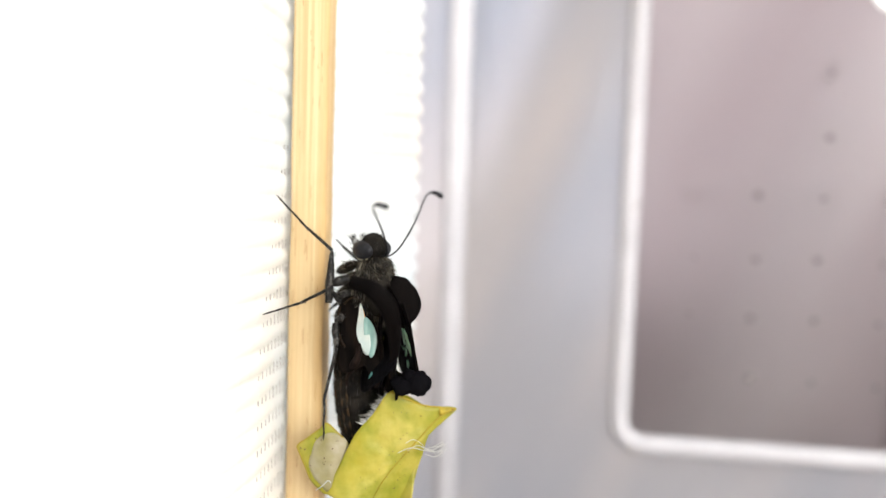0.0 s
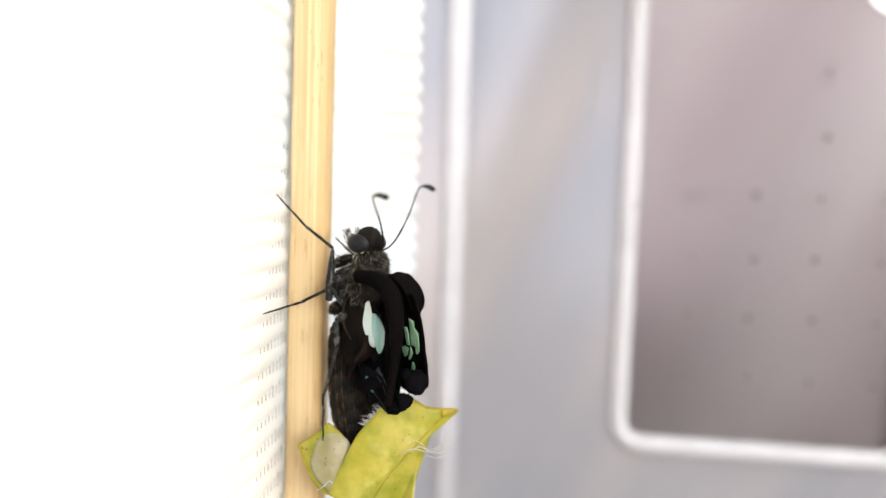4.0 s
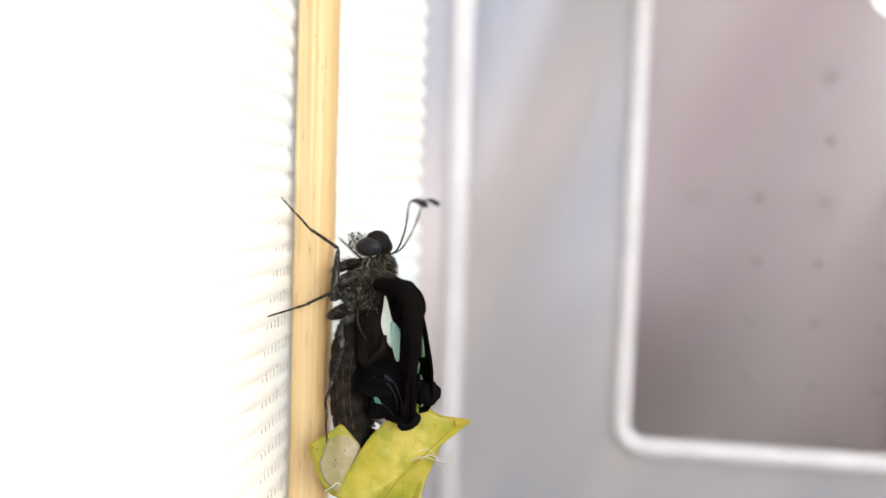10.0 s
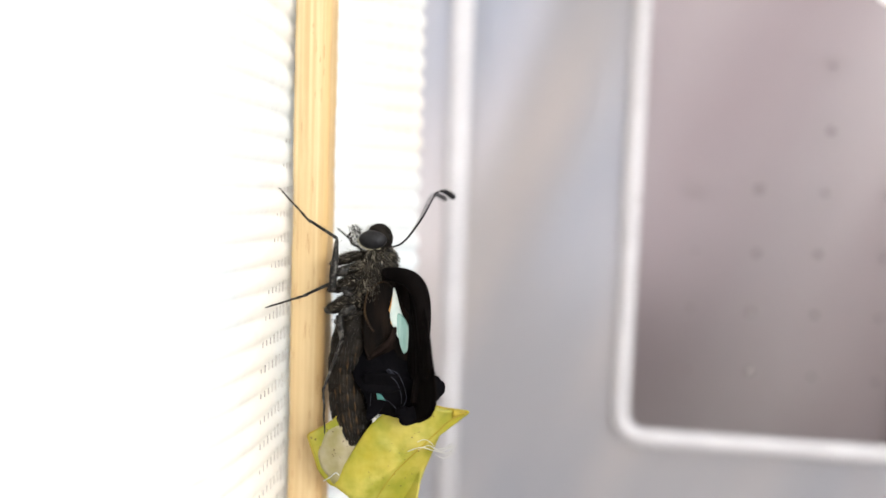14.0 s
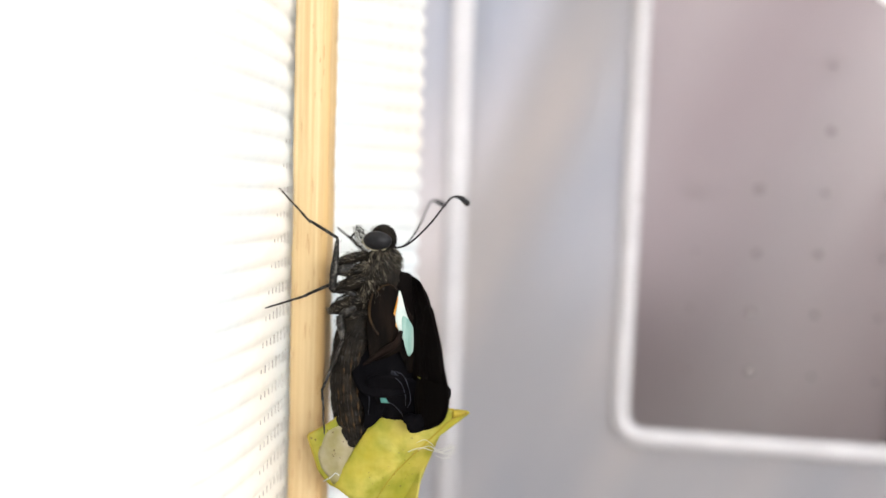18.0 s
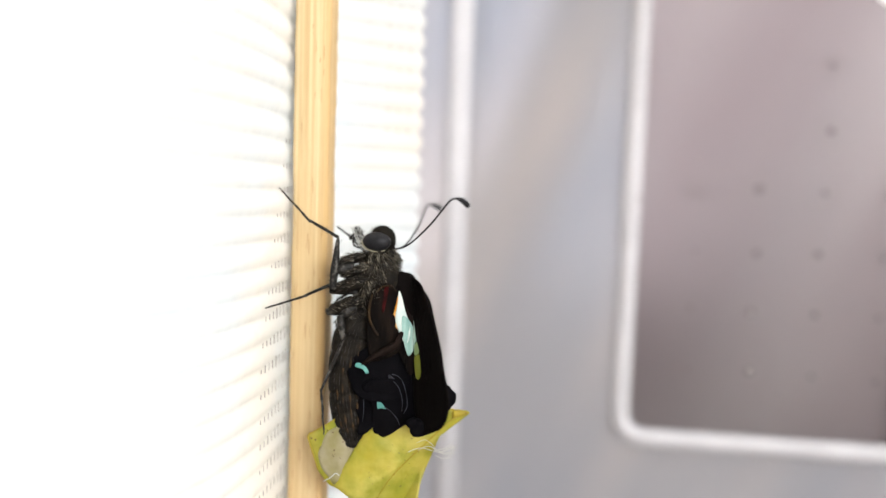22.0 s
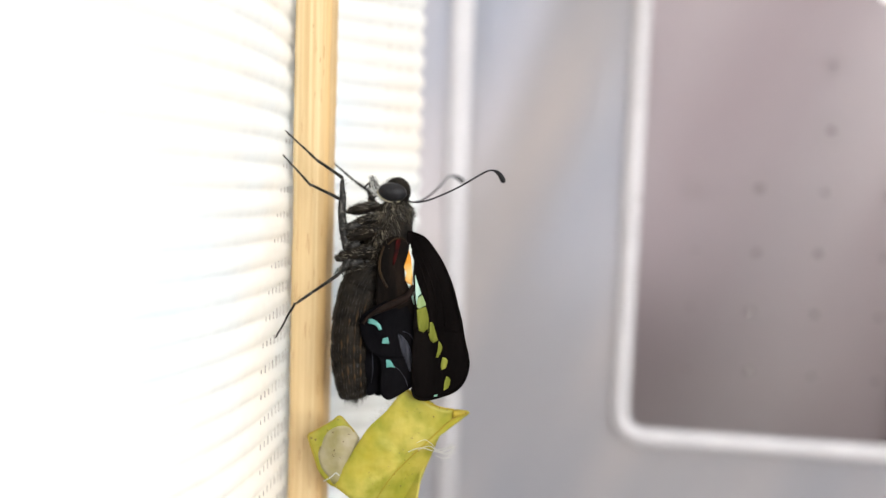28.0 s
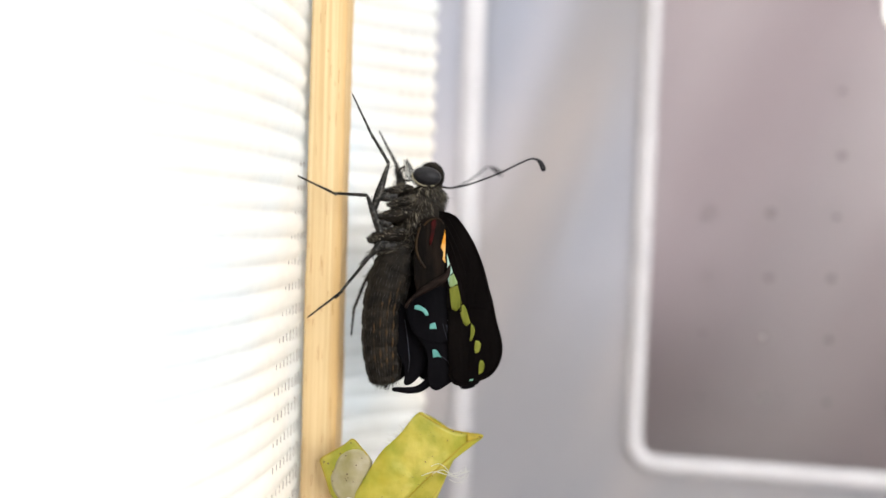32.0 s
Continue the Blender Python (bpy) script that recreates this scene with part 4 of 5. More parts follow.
    lobe = part("hindwing_lobe", *shape(LOBE, lambda x, z: hind_dome(x, z) + 0.1, 0.1, 80, 10), M_BLACK, butterfly, "black unfolding hindwing lobe")
    inner = part("inner_fold", *shape(INNER, lambda x, z: -1.7 + 0.1 * math.sin(z * 1.3), 0.12, 72, 8), M_BLACK, butterfly, "narrow black inner fold of the hindwing")
    if side < 0:
        part("spot", *shape([(3.05, -15.45), (3.35, -15.4), (3.65, -15.6), (4.08, -16.25), (3.6, -16.2), (3.15, -16.3)], lambda x, z: hind_dome(x, z) - 0.02, 0.08, 36, 3, True), M_TEAL, lobe, "aqua spot")
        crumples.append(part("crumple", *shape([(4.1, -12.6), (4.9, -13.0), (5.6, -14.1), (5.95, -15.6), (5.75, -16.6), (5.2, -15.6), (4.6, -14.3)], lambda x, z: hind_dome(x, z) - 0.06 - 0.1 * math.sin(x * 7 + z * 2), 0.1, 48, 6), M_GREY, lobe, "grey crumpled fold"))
        for pts in ([(3.9, -16.0), (4.6, -16.5), (5.3, -17.4), (5.6, -18.2)], [(4.6, -12.2), (5.5, -12.6), (6.1, -14.0), (6.35, -15.8), (6.0, -16.8)], [(4.8, -13.0), (5.4, -13.8), (5.8, -15.2), (5.8, -16.5)]):
            part("vein", *tube(spline([(x, hind_dome(x, z) - 0.04, z) for x, z in pts], 20), 0.05, 5), M_GREY, lobe)
        part("edge_line", *tube(spline([(x, -1.78, z) for x, z in [(-0.1, -12.4), (0.25, -14.4), (0.55, -16.6), (0.5, -18.2)]], 20), 0.05, 5), M_GREY, inner)
    curve = spline([(x, -1.6, z) for x, z in [(3.5, -18.6), (2.7, -19.2), (1.65, -19.95), (0.4, -20.15), (-0.55, -20.1), (-1.3, -20.1)]], 24)
    tail = part("tail", *flip(tube(curve, [0.55 - 0.014 * k for k in range(22)] + [0.18, 0.06], 8), side), M_BLACK, lobe, "short curved black tail")
    base = part("hindwing_base", *shape(BASE, base_dome, 0.14, 80, 10), M_BASE, butterfly, "brown-black hindwing base")
    if side > 0:
        return fore, tip, hind, base, lobe, tail, inner
    arc = [(4.85, -6.0), (4.4, -7.3), (3.45, -8.05), (2.5, -8.65), (1.3, -9.45), (0.45, -10.2), (0.0, -11.0)]
    wing_folds.append(part("wing_fold", *flip(tube(spline([(x, -3.35, z) for x, z in arc], 40), [0.2 + 0.26 * math.sin(math.pi * min(1.0, k / 30)) * (1 if k < 30 else 0.6) for k in range(40)], 10), side), M_FOLD, butterfly, "brown rolled fold of the hindwing"))
    line = [(1.25, -2.1), (0.95, -3.5), (1.0, -4.8), (1.5, -5.9), (2.0, -6.6)]
    part("ochre_line", *flip(tube(spline([(x, base_dome(x, z) - 0.02, z) for x, z in line], 30), 0.15, 6), side), M_OCHRE, base, "ochre-brown line")
    part("ochre_line", *flip(tube(spline([(x, base_dome(x, z) - 0.02, z) for x, z in [(1.7, -1.9), (2.4, -1.25), (3.3, -1.15), (3.9, -1.7)]], 24), 0.11, 6), side), M_OCHRE, base, "ochre-brown line")
    part("spot", *shape([(4.04, -2.3), (4.3, -3.1), (4.5, -4.2), (4.66, -5.3), (4.64, -6.2), (4.15, -5.95), (3.85, -5.6), (3.95, -4.8), (3.62, -4.25), (3.85, -3.3)], lambda x, z: base_dome(x, z) - 0.10, 0.06, 60, 5, True), M_YELLOW, base, "amber patch")
    cream_patches.append(part("spot", *shape([(4.0, -1.7), (4.35, -2.4), (4.6, -3.4), (4.9, -4.4), (5.2, -5.2), (5.3, -6.3), (5.05, -7.3), (4.6, -7.2), (4.2, -6.4), (3.85, -5.6), (3.65, -4.6), (3.85, -3.1)], lambda x, z: base_dome(x, z) - 0.16, 0.06, 60, 5), M_CREAM, base, "cream-white patch"))
    aqua_patches.append(part("spot", *shape([(4.6, -4.6), (5.2, -4.8), (5.8, -5.8), (6.1, -7.0), (5.8, -8.4), (5.35, -8.9), (5.0, -8.2), (4.8, -7.3), (4.6, -6.4)], lambda x, z: base_dome(x, z) - 0.2, 0.06, 56, 6), M_AQUA, base, "aqua patch"))
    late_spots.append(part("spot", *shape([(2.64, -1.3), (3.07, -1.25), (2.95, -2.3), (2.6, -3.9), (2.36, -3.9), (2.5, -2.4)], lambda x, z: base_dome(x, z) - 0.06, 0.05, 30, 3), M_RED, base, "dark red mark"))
    return fore, tip, hind, base, lobe, tail, inner


def build_curl(size, seed):
    """A soft curled lump of the unfolding wing margin."""
    lump = join(blob((0, 0, 0), (size, size * 0.6, size * 1.05), (0, 20, 0), 22, 14, 0.25, 1.3 + seed), blob((-size * 0.7, 0.1, size * 0.5), (size * 0.8, size * 0.5, size * 0.6), (0, 40, 0), 18, 12, 0.25, 2.1))
    return part("wing_curl", *lump, M_BLACK, butterfly, "curled black wing margin")


def build_antenna():
    pts = [Vector((x, 0, z)) for x, z in ((-0.75, 0.45), (0, 0), (1.3, 0.0), (3.2, 0.6), (6.1, 1.9), (8.6, 3.3), (9.9, 3.85), (10.8, 3.5), (11.3, 2.5))]
    # the shaft's bend lies on the x axis
    turn = Matrix.Rotation(radians(21.2), 4, "Y")
    path = [turn @ p for p in spline(pts, 60)]
    rad = [0.10 if i < 46 else 0.10 + 0.20 * math.sin(min(1, (i - 46) / 10) * math.pi * 0.5) for i in range(60)]
    rad[-1], rad[-2] = 0.12, 0.24
    return part("antenna", *tube(path, rad, 8), M_ANTENNA, butterfly, "thin black clubbed antenna")


head = build_head()
build_thorax()
abdomen = build_abdomen()
near_wing = build_wing(-1)
far_wing = build_wing(1)
outer_curl = build_curl(1.3, 1)
lower_curl = build_curl(0.9, 2)
lower_curl.data.transform(Matrix.Scale(1.45, 4, (0.9, 0, 0.35)))
# a lump that fills out the wings' outline for the camera's view
outline_lump = part("wing_outline_lump", *blob((0, 0, 0), (2.5, 1.4, 2.9), (0, -16, 0), 30, 20, 0.06, 1.2), M_BROWNBLACK, butterfly, "swollen black wing shoulder")
roll_at = Vector((-3.77, -7, -9.37))
roll_path = [Vector(p) - roll_at for p in [(-7, -5, -3.08), (-5.01, -6, -3.28), (-3.53, -7, -4.18), (-2.83, -7, -6.13), (-2.65, -7, -9.25), (-2.89, -7, -12.02), (-3.32, -6.5, -14.64), (-3.7, -6, -16.76)]]
roll_size = [0.45 + 0.55 * math.sin(math.pi * min(1.0, (i + 4) / 36)) for i in range(48)]
wing_roll = part("wing_roll", *tube(spline(roll_path, 48), roll_size, 12), M_BROWNBLACK, butterfly, "rolled edge of the folded black forewing")
near_antenna = build_antenna()
far_antenna = build_antenna()

# legs: hip, trochanter, knee, ankle and foot at some times
FRONT = [(0, [(-10.2, -1.5, -2.58), (-12.27, -2, -3.19), (-11.99, -2.2, 0.56), (-15.1, -1.2, 3.22), (-18.69, 0.2, 6.87)]), (11.5, [(-9.7, -1.5, -2.14), (-12.14, -2, -2.94), (-11.74, -2.2, 1.06), (-15.1, -1.2, 3.22), (-18.69, 0.2, 6.93)]), (23, [(-9.07, -1.5, -1.51), (-12.02, -2, -2.44), (-11.55, -2.2, 1.31), (-15.04, -1.2, 3.29), (-18.69, 0.2, 7.06)])] + [
         (23.5, [(-9.07, -1.5, -1.2), (-12.02, -2, -1.82), (-11.12, -2.2, 2.25), (-14.91, -1.2, 3.98), (-18.51, 0, 7.62)]), (24, [(-9.07, -1.5, 2.58), (-11.77, -2, 1.94), (-12.24, -2.2, 6.31), (-15.04, -1.2, 9.16), (-18.04, 0.2, 13.48)]), (24.5, [(-9.07, -1.5, 2.9), (-11.33, -2, 2.44), (-11.24, -2.2, 7.81), (-14.28, -1.2, 9.79), (-17.98, 0.2, 13.48)]),
         (31.5, [(-8.56, -1.5, 2.58), (-11.02, -2, 2.07), (-10.93, -2.2, 7.93), (-13.9, -1.2, 10.11), (-17.92, 0.2, 13.48)]), (32, [(-6.55, -1.5, 8.44), (-8.83, -2, 8.14), (-7.54, -2.4, 11.9), (-9.58, -2, 15.34), (-11.77, -1.5, 19.96)])]
MIDDLE = [(0, [(-10.01, -1.5, -4.34), (-11.54, -1.8, -4.64), (-12.27, -2, -3.69), (-15.83, -1, -5.38), (-19.1, -4.4, -6.39)]), (23, [(-9.07, -1.5, -3.71), (-11.42, -1.8, -4.02), (-12.02, -2, -3.76), (-15.83, -1, -5.38), (-19.16, -4.4, -6.39)]), (23.5, [(-9.07, -1.5, -3.09), (-11.42, -1.8, -3.7), (-12.02, -2, -3.07), (-15.71, -1, -3.74), (-18.98, -4.4, -5.41)])] + [
          (24, [(-8.75, -1.5, 0.06), (-11.67, -1.8, -1.32), (-11.36, -2.2, 1.44), (-15.07, -1, 1.46), (-18.86, -4.4, 2.92)]), (24.5, [(-8.75, -1.5, 1.01), (-10.79, -1.8, 0.06), (-11.39, -2, 5.57), (-15.01, -1, 7.41), (-18.64, 0.3, 11.25)]), (31.5, [(-8.56, -1.5, 0.82), (-10.79, -1.8, 0.06), (-11.27, -2, 5.45), (-14.88, -1, 7.16), (-18.45, 0.3, 10.93)]),
          (32, [(-6.55, -1.5, 5.1), (-8.89, -2, 5.51), (-9.93, -2.2, 8.37), (-13.81, -1, 8.74), (-18.39, 0.3, 10.99)])]
HINDLEG = [(0, [(-9.07, -1.5, -5.6), (-11.64, -2, -7.45), (-11.46, -2.4, -10.22), (-12.74, -2.6, -15.6), (-12.93, -2.2, -20.42)]), (23, [(-8.44, -1.5, -5.6), (-11.39, -2, -7.45), (-10.96, -2.4, -10.03), (-13.42, -2.6, -15.48), (-13.18, -2.2, -20.54)]), (23.5, [(-9.07, -1.5, -3.71), (-11.83, -2, -4.94), (-12.21, -2.4, -7.41), (-15.27, -2, -7.45), (-17.99, -1, -10.07)])] + [
           (24, [(-9.07, -1.5, -2.46), (-11.64, -2, -3.07), (-12.86, -2.2, -4.93), (-17.8, -1, -9.31), (-18.79, -4.4, -12.1)]), (24.5, [(-9.07, -1.5, -1.32), (-10.89, -2, -1.82), (-11.61, -2.2, -2.81), (-16.59, -1, -6.14), (-18.06, -4.4, -9.67)]), (31.5, [(-8.56, -1.5, -1.32), (-10.77, -2, -1.82), (-11.49, -2.2, -2.81), (-16.85, -1, -6.4), (-18.01, -4.4, -9.49)]),
           (32, [(-6.23, -1.5, 2.9), (-8.7, -2, 2.69), (-9.74, -2.2, 1.44), (-13.03, -1.5, -2.46), (-16.86, -0.6, -5.28)])]
FAR_FRONT = [(0, [(-8.84, 2.6, -1.91), (-8.99, 2.8, -1.39), (-9.81, 3, -0.46), (-11, 3, 0.6), (-12.33, 3, 1.92)]), (23, [(-8.51, 2.6, -0.92), (-8.86, 2.8, -0.46), (-9.54, 3, 0.2), (-10.74, 3, 1.39), (-12.46, 3, 2.72)]), (24, [(-8.09, 1.6, 3.33), (-9.44, 2, 4.13), (-10.01, 2.4, 5.33), (-11.39, 2.4, 7.04), (-12.77, 2.4, 9.41)]),
             (24.5, [(-7.57, 1.6, 4.5), (-8.13, 2, 5.18), (-8.56, 2.4, 6.65), (-10.53, 2.4, 8.1), (-12.64, 2.4, 9.94)]), (31.5, [(-7.57, 1.6, 4.5), (-8.13, 2, 5.18), (-8.56, 2.4, 6.65), (-10.53, 2.4, 8.1), (-12.64, 2.4, 9.94)]), (32, [(-6.13, 1.6, 9.07), (-6.55, 2, 10.55), (-6.98, 2.4, 12.44), (-8.03, 2.4, 14.42), (-9.08, 2.4, 16.52)])]
FAR_MIDDLE = [(0, [(-9.39, 1.6, -4.5), (-10.42, 2, -4.85), (-11.32, 2.4, -5.33), (-12.38, 2.4, -5.86), (-13.1, 2.4, -6.52)]), (23, [(-9.07, 1.6, -4.18), (-10.09, 2, -4.52), (-11.13, 2.4, -5.2), (-12.24, 2.4, -5.86), (-13.03, 2.4, -6.85)]), (24, [(-8.74, 1.6, -0.59), (-9.44, 2, -0.92), (-10.47, 2.4, -1.58), (-11.78, 2.4, -2.24), (-12.77, 2.4, -3.23)]),
              (31.5, [(-8.42, 1.6, 0.72), (-9.44, 2, 0.07), (-10.47, 2.4, -0.92), (-11.78, 2.4, -1.91), (-12.77, 2.4, -2.9)]), (32, [(-6.46, 1.6, 4.63), (-7.47, 2, 4), (-8.82, 2.4, 3.36), (-10.14, 2.4, 2.04), (-11.32, 2.4, 0.72)])]
FAR_HIND = [(0, [(-8.74, 1.6, -6.46), (-9.44, 2, -7.8), (-10.47, 2.4, -9.81), (-11.13, 2.4, -13.1), (-11.45, 2.4, -16.39)]), (23, [(-8.42, 1.6, -6.13), (-9.44, 2, -7.8), (-10.47, 2.4, -9.81), (-11.13, 2.4, -13.1), (-11.45, 2.4, -16.39)]), (24, [(-8.42, 1.6, -2.54), (-9.44, 2, -3.87), (-10.47, 2.4, -6.52), (-10.8, 2.4, -9.81), (-10.93, 2.4, -13.1)]),
            (31.5, [(-8.42, 1.6, -1.57), (-9.44, 2, -2.56), (-10.47, 2.4, -4.54), (-10.8, 2.4, -7.83), (-11.06, 2.4, -10.47)]), (32, [(-6.46, 1.6, 2.67), (-8.91, 2, 1.05), (-10.64, 2.2, -1.25), (-11.86, 2, -4.33), (-12.19, 2, -7.54)])]


def build_leg(rows, name, label):
    """Four rigid segments; the first is the thing's part, the others hang on it."""
    out = []
    rng = random.Random(len(name))
    for k, (seg, r0, r1) in enumerate(((name, 0.55, 0.5), ("femur", 0.5, 0.3), ("tibia", 0.2, 0.15), ("tarsus", 0.14, 0.08))):
        sizes = sorted((Vector(q[k + 1]) - Vector(q[k])).length for _, q in rows)
        size = sizes[0] if k == 0 else sizes[len(sizes) // 2] * (1.0 if k == 2 else 1.07) if k >= 2 else sizes[-1]
        steps = 14
        rad = []
        for i in range(steps + 1):
            s = i / steps
            r = r0 + (r1 - r0) * s
            if k < 2:
                r *= 0.75 + 0.35 * math.sin(math.pi * min(1, s * 1.1))
            if k == 3:
                r *= 1 + 0.25 * (1 if i % 3 == 0 else 0)
            rad.append(r)
        rad[-1] *= 0.6
        body = tube([(0.04 * math.sin(i * 0.9), 0, size * i / steps) for i in range(steps + 1)], rad, 8)
        ob = part(seg, *body, M_LEG, butterfly if k == 0 else out[0], label if k == 0 else "")
        roots = []
        for _ in range((60, 60, 36, 24)[k]):
            z, a = rng.uniform(0.05, 0.95) * size, rng.uniform(0, 6.28)
            r = r0 + (r1 - r0) * z / size
            roots.append(((r * math.cos(a), r * math.sin(a), z), (math.cos(a) * 0.6, math.sin(a) * 0.6, 0.8)))
        spines = hairs(roots, (0.7, 0.6, 0.4, 0.25)[k], 0.04, k + 3)
        both = join(body, spines)
        if k != 2:
            # these hang from their far end
            both = moved(both, Matrix.Translation((0, 0, -size)))
        ob.data = mesh_from(seg, *both, M_LEG)
        out.append(ob)
    return out


LEGS = [(build_leg(FRONT, "front_leg", "thin black front leg"), FRONT), (build_leg(MIDDLE, "middle_leg", "thin black middle leg"), MIDDLE),
        (build_leg(HINDLEG, "hind_leg", "thin black hind leg"), HINDLEG), (build_leg(FAR_FRONT, "front_leg", "thin black front leg"), FAR_FRONT),
        (build_leg(FAR_MIDDLE, "middle_leg", "thin black middle leg"), FAR_MIDDLE), (build_leg(FAR_HIND, "hind_leg", "thin black hind leg"), FAR_HIND)]

OUTER_CURL = [(0, (-2.32, -4, -13.87)), (0.5, (-2.57, -4, -13.08)), (3.5, (-2.57, -4, -13.69)), (6, (-2.81, -4, -14.12)), (9, (-1.96, -4, -14.49)), (13, (-1.22, -4, -15.1)), (16.5, (-0.86, -4, -15.22)), (19, (-0.24, -4, -15.95)), (23, (0.18, -4, -16.2)),
              (24, (-0.98, -3.5, -14.82)), (24.5, (-0.37, -2.5, -11.64)), (27.5, (0.13, -1.5, -12.53)), (28, (0.13, -1, -12.6)), (30, (0, -0.5, -12.42)), (32, (1.35, 0, -9.87))]
LOWER_CURL = [(0, (-3.79, -4, -14.12)), (0.5, (-4.03, -4, -13.69)), (3.5, (-4.3, -4, -15.71)), (6, (-4.2, -4, -16.75)), (9, (-4.0, -4, -17.54)), (13, (-3.67, -4, -17.91)), (16.5, (-3.18, -4, -18.58)), (19, (-2.38, -4, -19.01)), (23, (-2.32, -4, -19.37)),
              (24, (-2.83, -3.5, -18.69)), (24.5, (-1.99, -2.5, -15)), (27.5, (-1.01, -1.5, -14.92)), (28, (-0.89, -1, -15.14)), (32, (1.41, 0, -12.24))]

# where the outline lump lies, placed to fit the camera's view
OUTLINE_LUMP = [(0, (-4.75, -1.5, -5.2)), (0.5, (-4.85, -1.5, -4.6)), (3.5, (-4.4, -1.5, -4.8)), (6, (-4.2, -1.5, -4.75)), (9, (-4.5, -0.5, -5.5)), (11, (-4.9, 0.5, -5.22)), (13, (-4.97, -0.4, -5.04)), (16.5, (-4.8, -0.4, -5.25)), (19, (-4.65, -0.4, -5.5)), (23, (-4.5, -0.4, -5.4)),
            (24, (-4.6, 0, -3.9)), (24.5, (-4.6, 0, -2.7)), (25, (-4.5, 0, -2.63)), (28, (-4.61, 0, -3.27)), (30, (-4.1, 0, -4.55)), (32, (-1.79, 0, -0.9))]

ROLL = [(0, (-5.95, -6, -9.2)), (0.5, (-6.01, -6, -8.5)), (3.5, (-5.77, -7, -8.7)), (6, (-5.3, -7, -9.15)), (9, (-4.35, -7, -9.3)), (10, (-4.2, -7, -9.2)), (12, (-3.55, -7, -8.9)), (13, (-3.35, -6.5, -8.95)), (14.5, (-3.05, -5, -9.1)), (16.5, (-2.85, -2, -9.95)), (19, (-3.3, 0.5, -10.63)),
        (23, (-2.84, 0.6, -10.9)), (24, (-3.16, 0.6, -7.68)), (24.5, (-3.61, 0.6, -6.39)), (28, (-3.61, 0.6, -7.03)), (30, (-2.97, 0.6, -8.45)), (32, (-0.58, 0.6, -5.1))]

# ---- moves ----
# seconds, place of the thorax sideways and up, turn of the back towards the lens, lean
BODY = [
    (0, -8.40, -3.13, 50.0, -6.0), (0.5, -9.65, -2.04, 56.0, -6.0), (1, -9.19, -2.37, 52.0, -6.0), (1.5, -9.10, -2.43, 51.2, -6.0),
    (2, -9.07, -2.44, 50.4, -6.0), (2.5, -9.04, -2.47, 49.6, -6.0), (3, -9.07, -2.54, 48.8, -6.0), (3.5, -8.98, -2.54, 48.0, -6.0),
    (5.5, -9.30, -2.31, 43.2, -6.0), (6, -9.29, -2.35, 42.0, -6.0), (6.5, -9.15, -2.45, 40.7, -6.0), (7, -9.21, -2.30, 39.3, -6.0),
    (7.5, -9.08, -2.49, 38.0, -6.0), (8, -9.07, -2.43, 36.7, -6.0), (8.5, -8.97, -2.50, 35.3, -6.0), (9, -8.93, -2.51, 34.0, -6.0)] + [
    (9.5, -9.03, -2.52, 31.5, -6.0), (10, -9.01, -2.65, 29.0, -6.0), (10.5, -9.04, -2.66, 26.5, -6.0), (11, -9.02, -2.67, 24.0, -6.0),
    (11.5, -9.03, -2.68, 22.0, -6.0), (12, -9.11, -2.62, 20.0, -6.0), (12.5, -9.00, -2.57, 18.0, -6.0), (13, -9.07, -2.76, 16.0, -6.0),
    (13.5, -8.76, -2.76, 14.5, -5.9), (14, -8.88, -2.88, 13.0, -5.8), (14.5, -8.85, -2.94, 12.4, -5.8), (16.5, -8.95, -3.05, 10.0, -5.4),
    (17, -8.66, -2.36, 9.6, -5.3), (17.5, -8.49, -2.92, 9.2, -5.2), (18, -8.51, -2.91, 8.8, -5.2), (19, -8.55, -3.03, 8.0, -5.0)] + [
    (20, -8.56, -3.02, 7.8, -5.0), (21, -8.57, -3.02, 7.5, -5.0), (22, -8.64, -3.02, 7.3, -5.0), (23, -8.46, -3.08, 7.0, -5.0),
    (23.5, -8.17, -2.52, 8.0, -5.0), (24, -7.64, 0.10, 11.0, -3.0), (24.5, -7.35, 2.94, 7.0, -2.0), (25, -7.21, 2.58, 6.0, -1.7),
    (25.5, -7.26, 2.46, 5.0, -1.4), (27.5, -7.40, 2.49, 3.0, -0.3), (28, -7.33, 2.63, 2.0, 0.0), (28.5, -7.38, 2.51, 1.8, 0.1),
    (29, -7.36, 2.64, 1.5, 0.3), (29.5, -7.25, 2.58, 1.2, 0.4), (30, -7.27, 2.52, 1.0, 0.6), (30.5, -7.10, 2.59, 0.8, 0.7)] + [
    (31, -7.05, 2.60, 0.5, 0.9), (31.5, -6.91, 2.79, 0.2, 1.0), (32, -5.20, 6.97, 0.0, 2.0)]
NEAR_ANTENNA = [(0, 92.0, 27.5), (0.5, 98.0, 32.0), (1, 94.5, 30.0), (1.5, 93.0, 29.0), (2, 92.0, 28.5), (3, 91.0, 28.5), (6, 85.0, 29.5), (7.5, 81.0, 29.0), (9, 76.5, 29.0), (11, 70.5, 29.0), (12, 65.5, 30.5), (13, 62.5, 30.5), (13.5, 57.5, 31.0), (14, 56.0, 31.5), (16.5, 50.0, 32.5), (17, 46.5, 33.0), (17.5, 47.0, 30.0), (19, 49.0, 29.0), (21, 48.5, 29.0), (23, 41.5, 29.0), (23.5, 29.0, 28.0), (24, 48.0, 16.5), (24.5, 37.5, 21.0), (25, 31.0, 20.5), (28, 30.5, 16.5), (30.5, 18.5, 15.5), (32, 0.5, 17.5)]
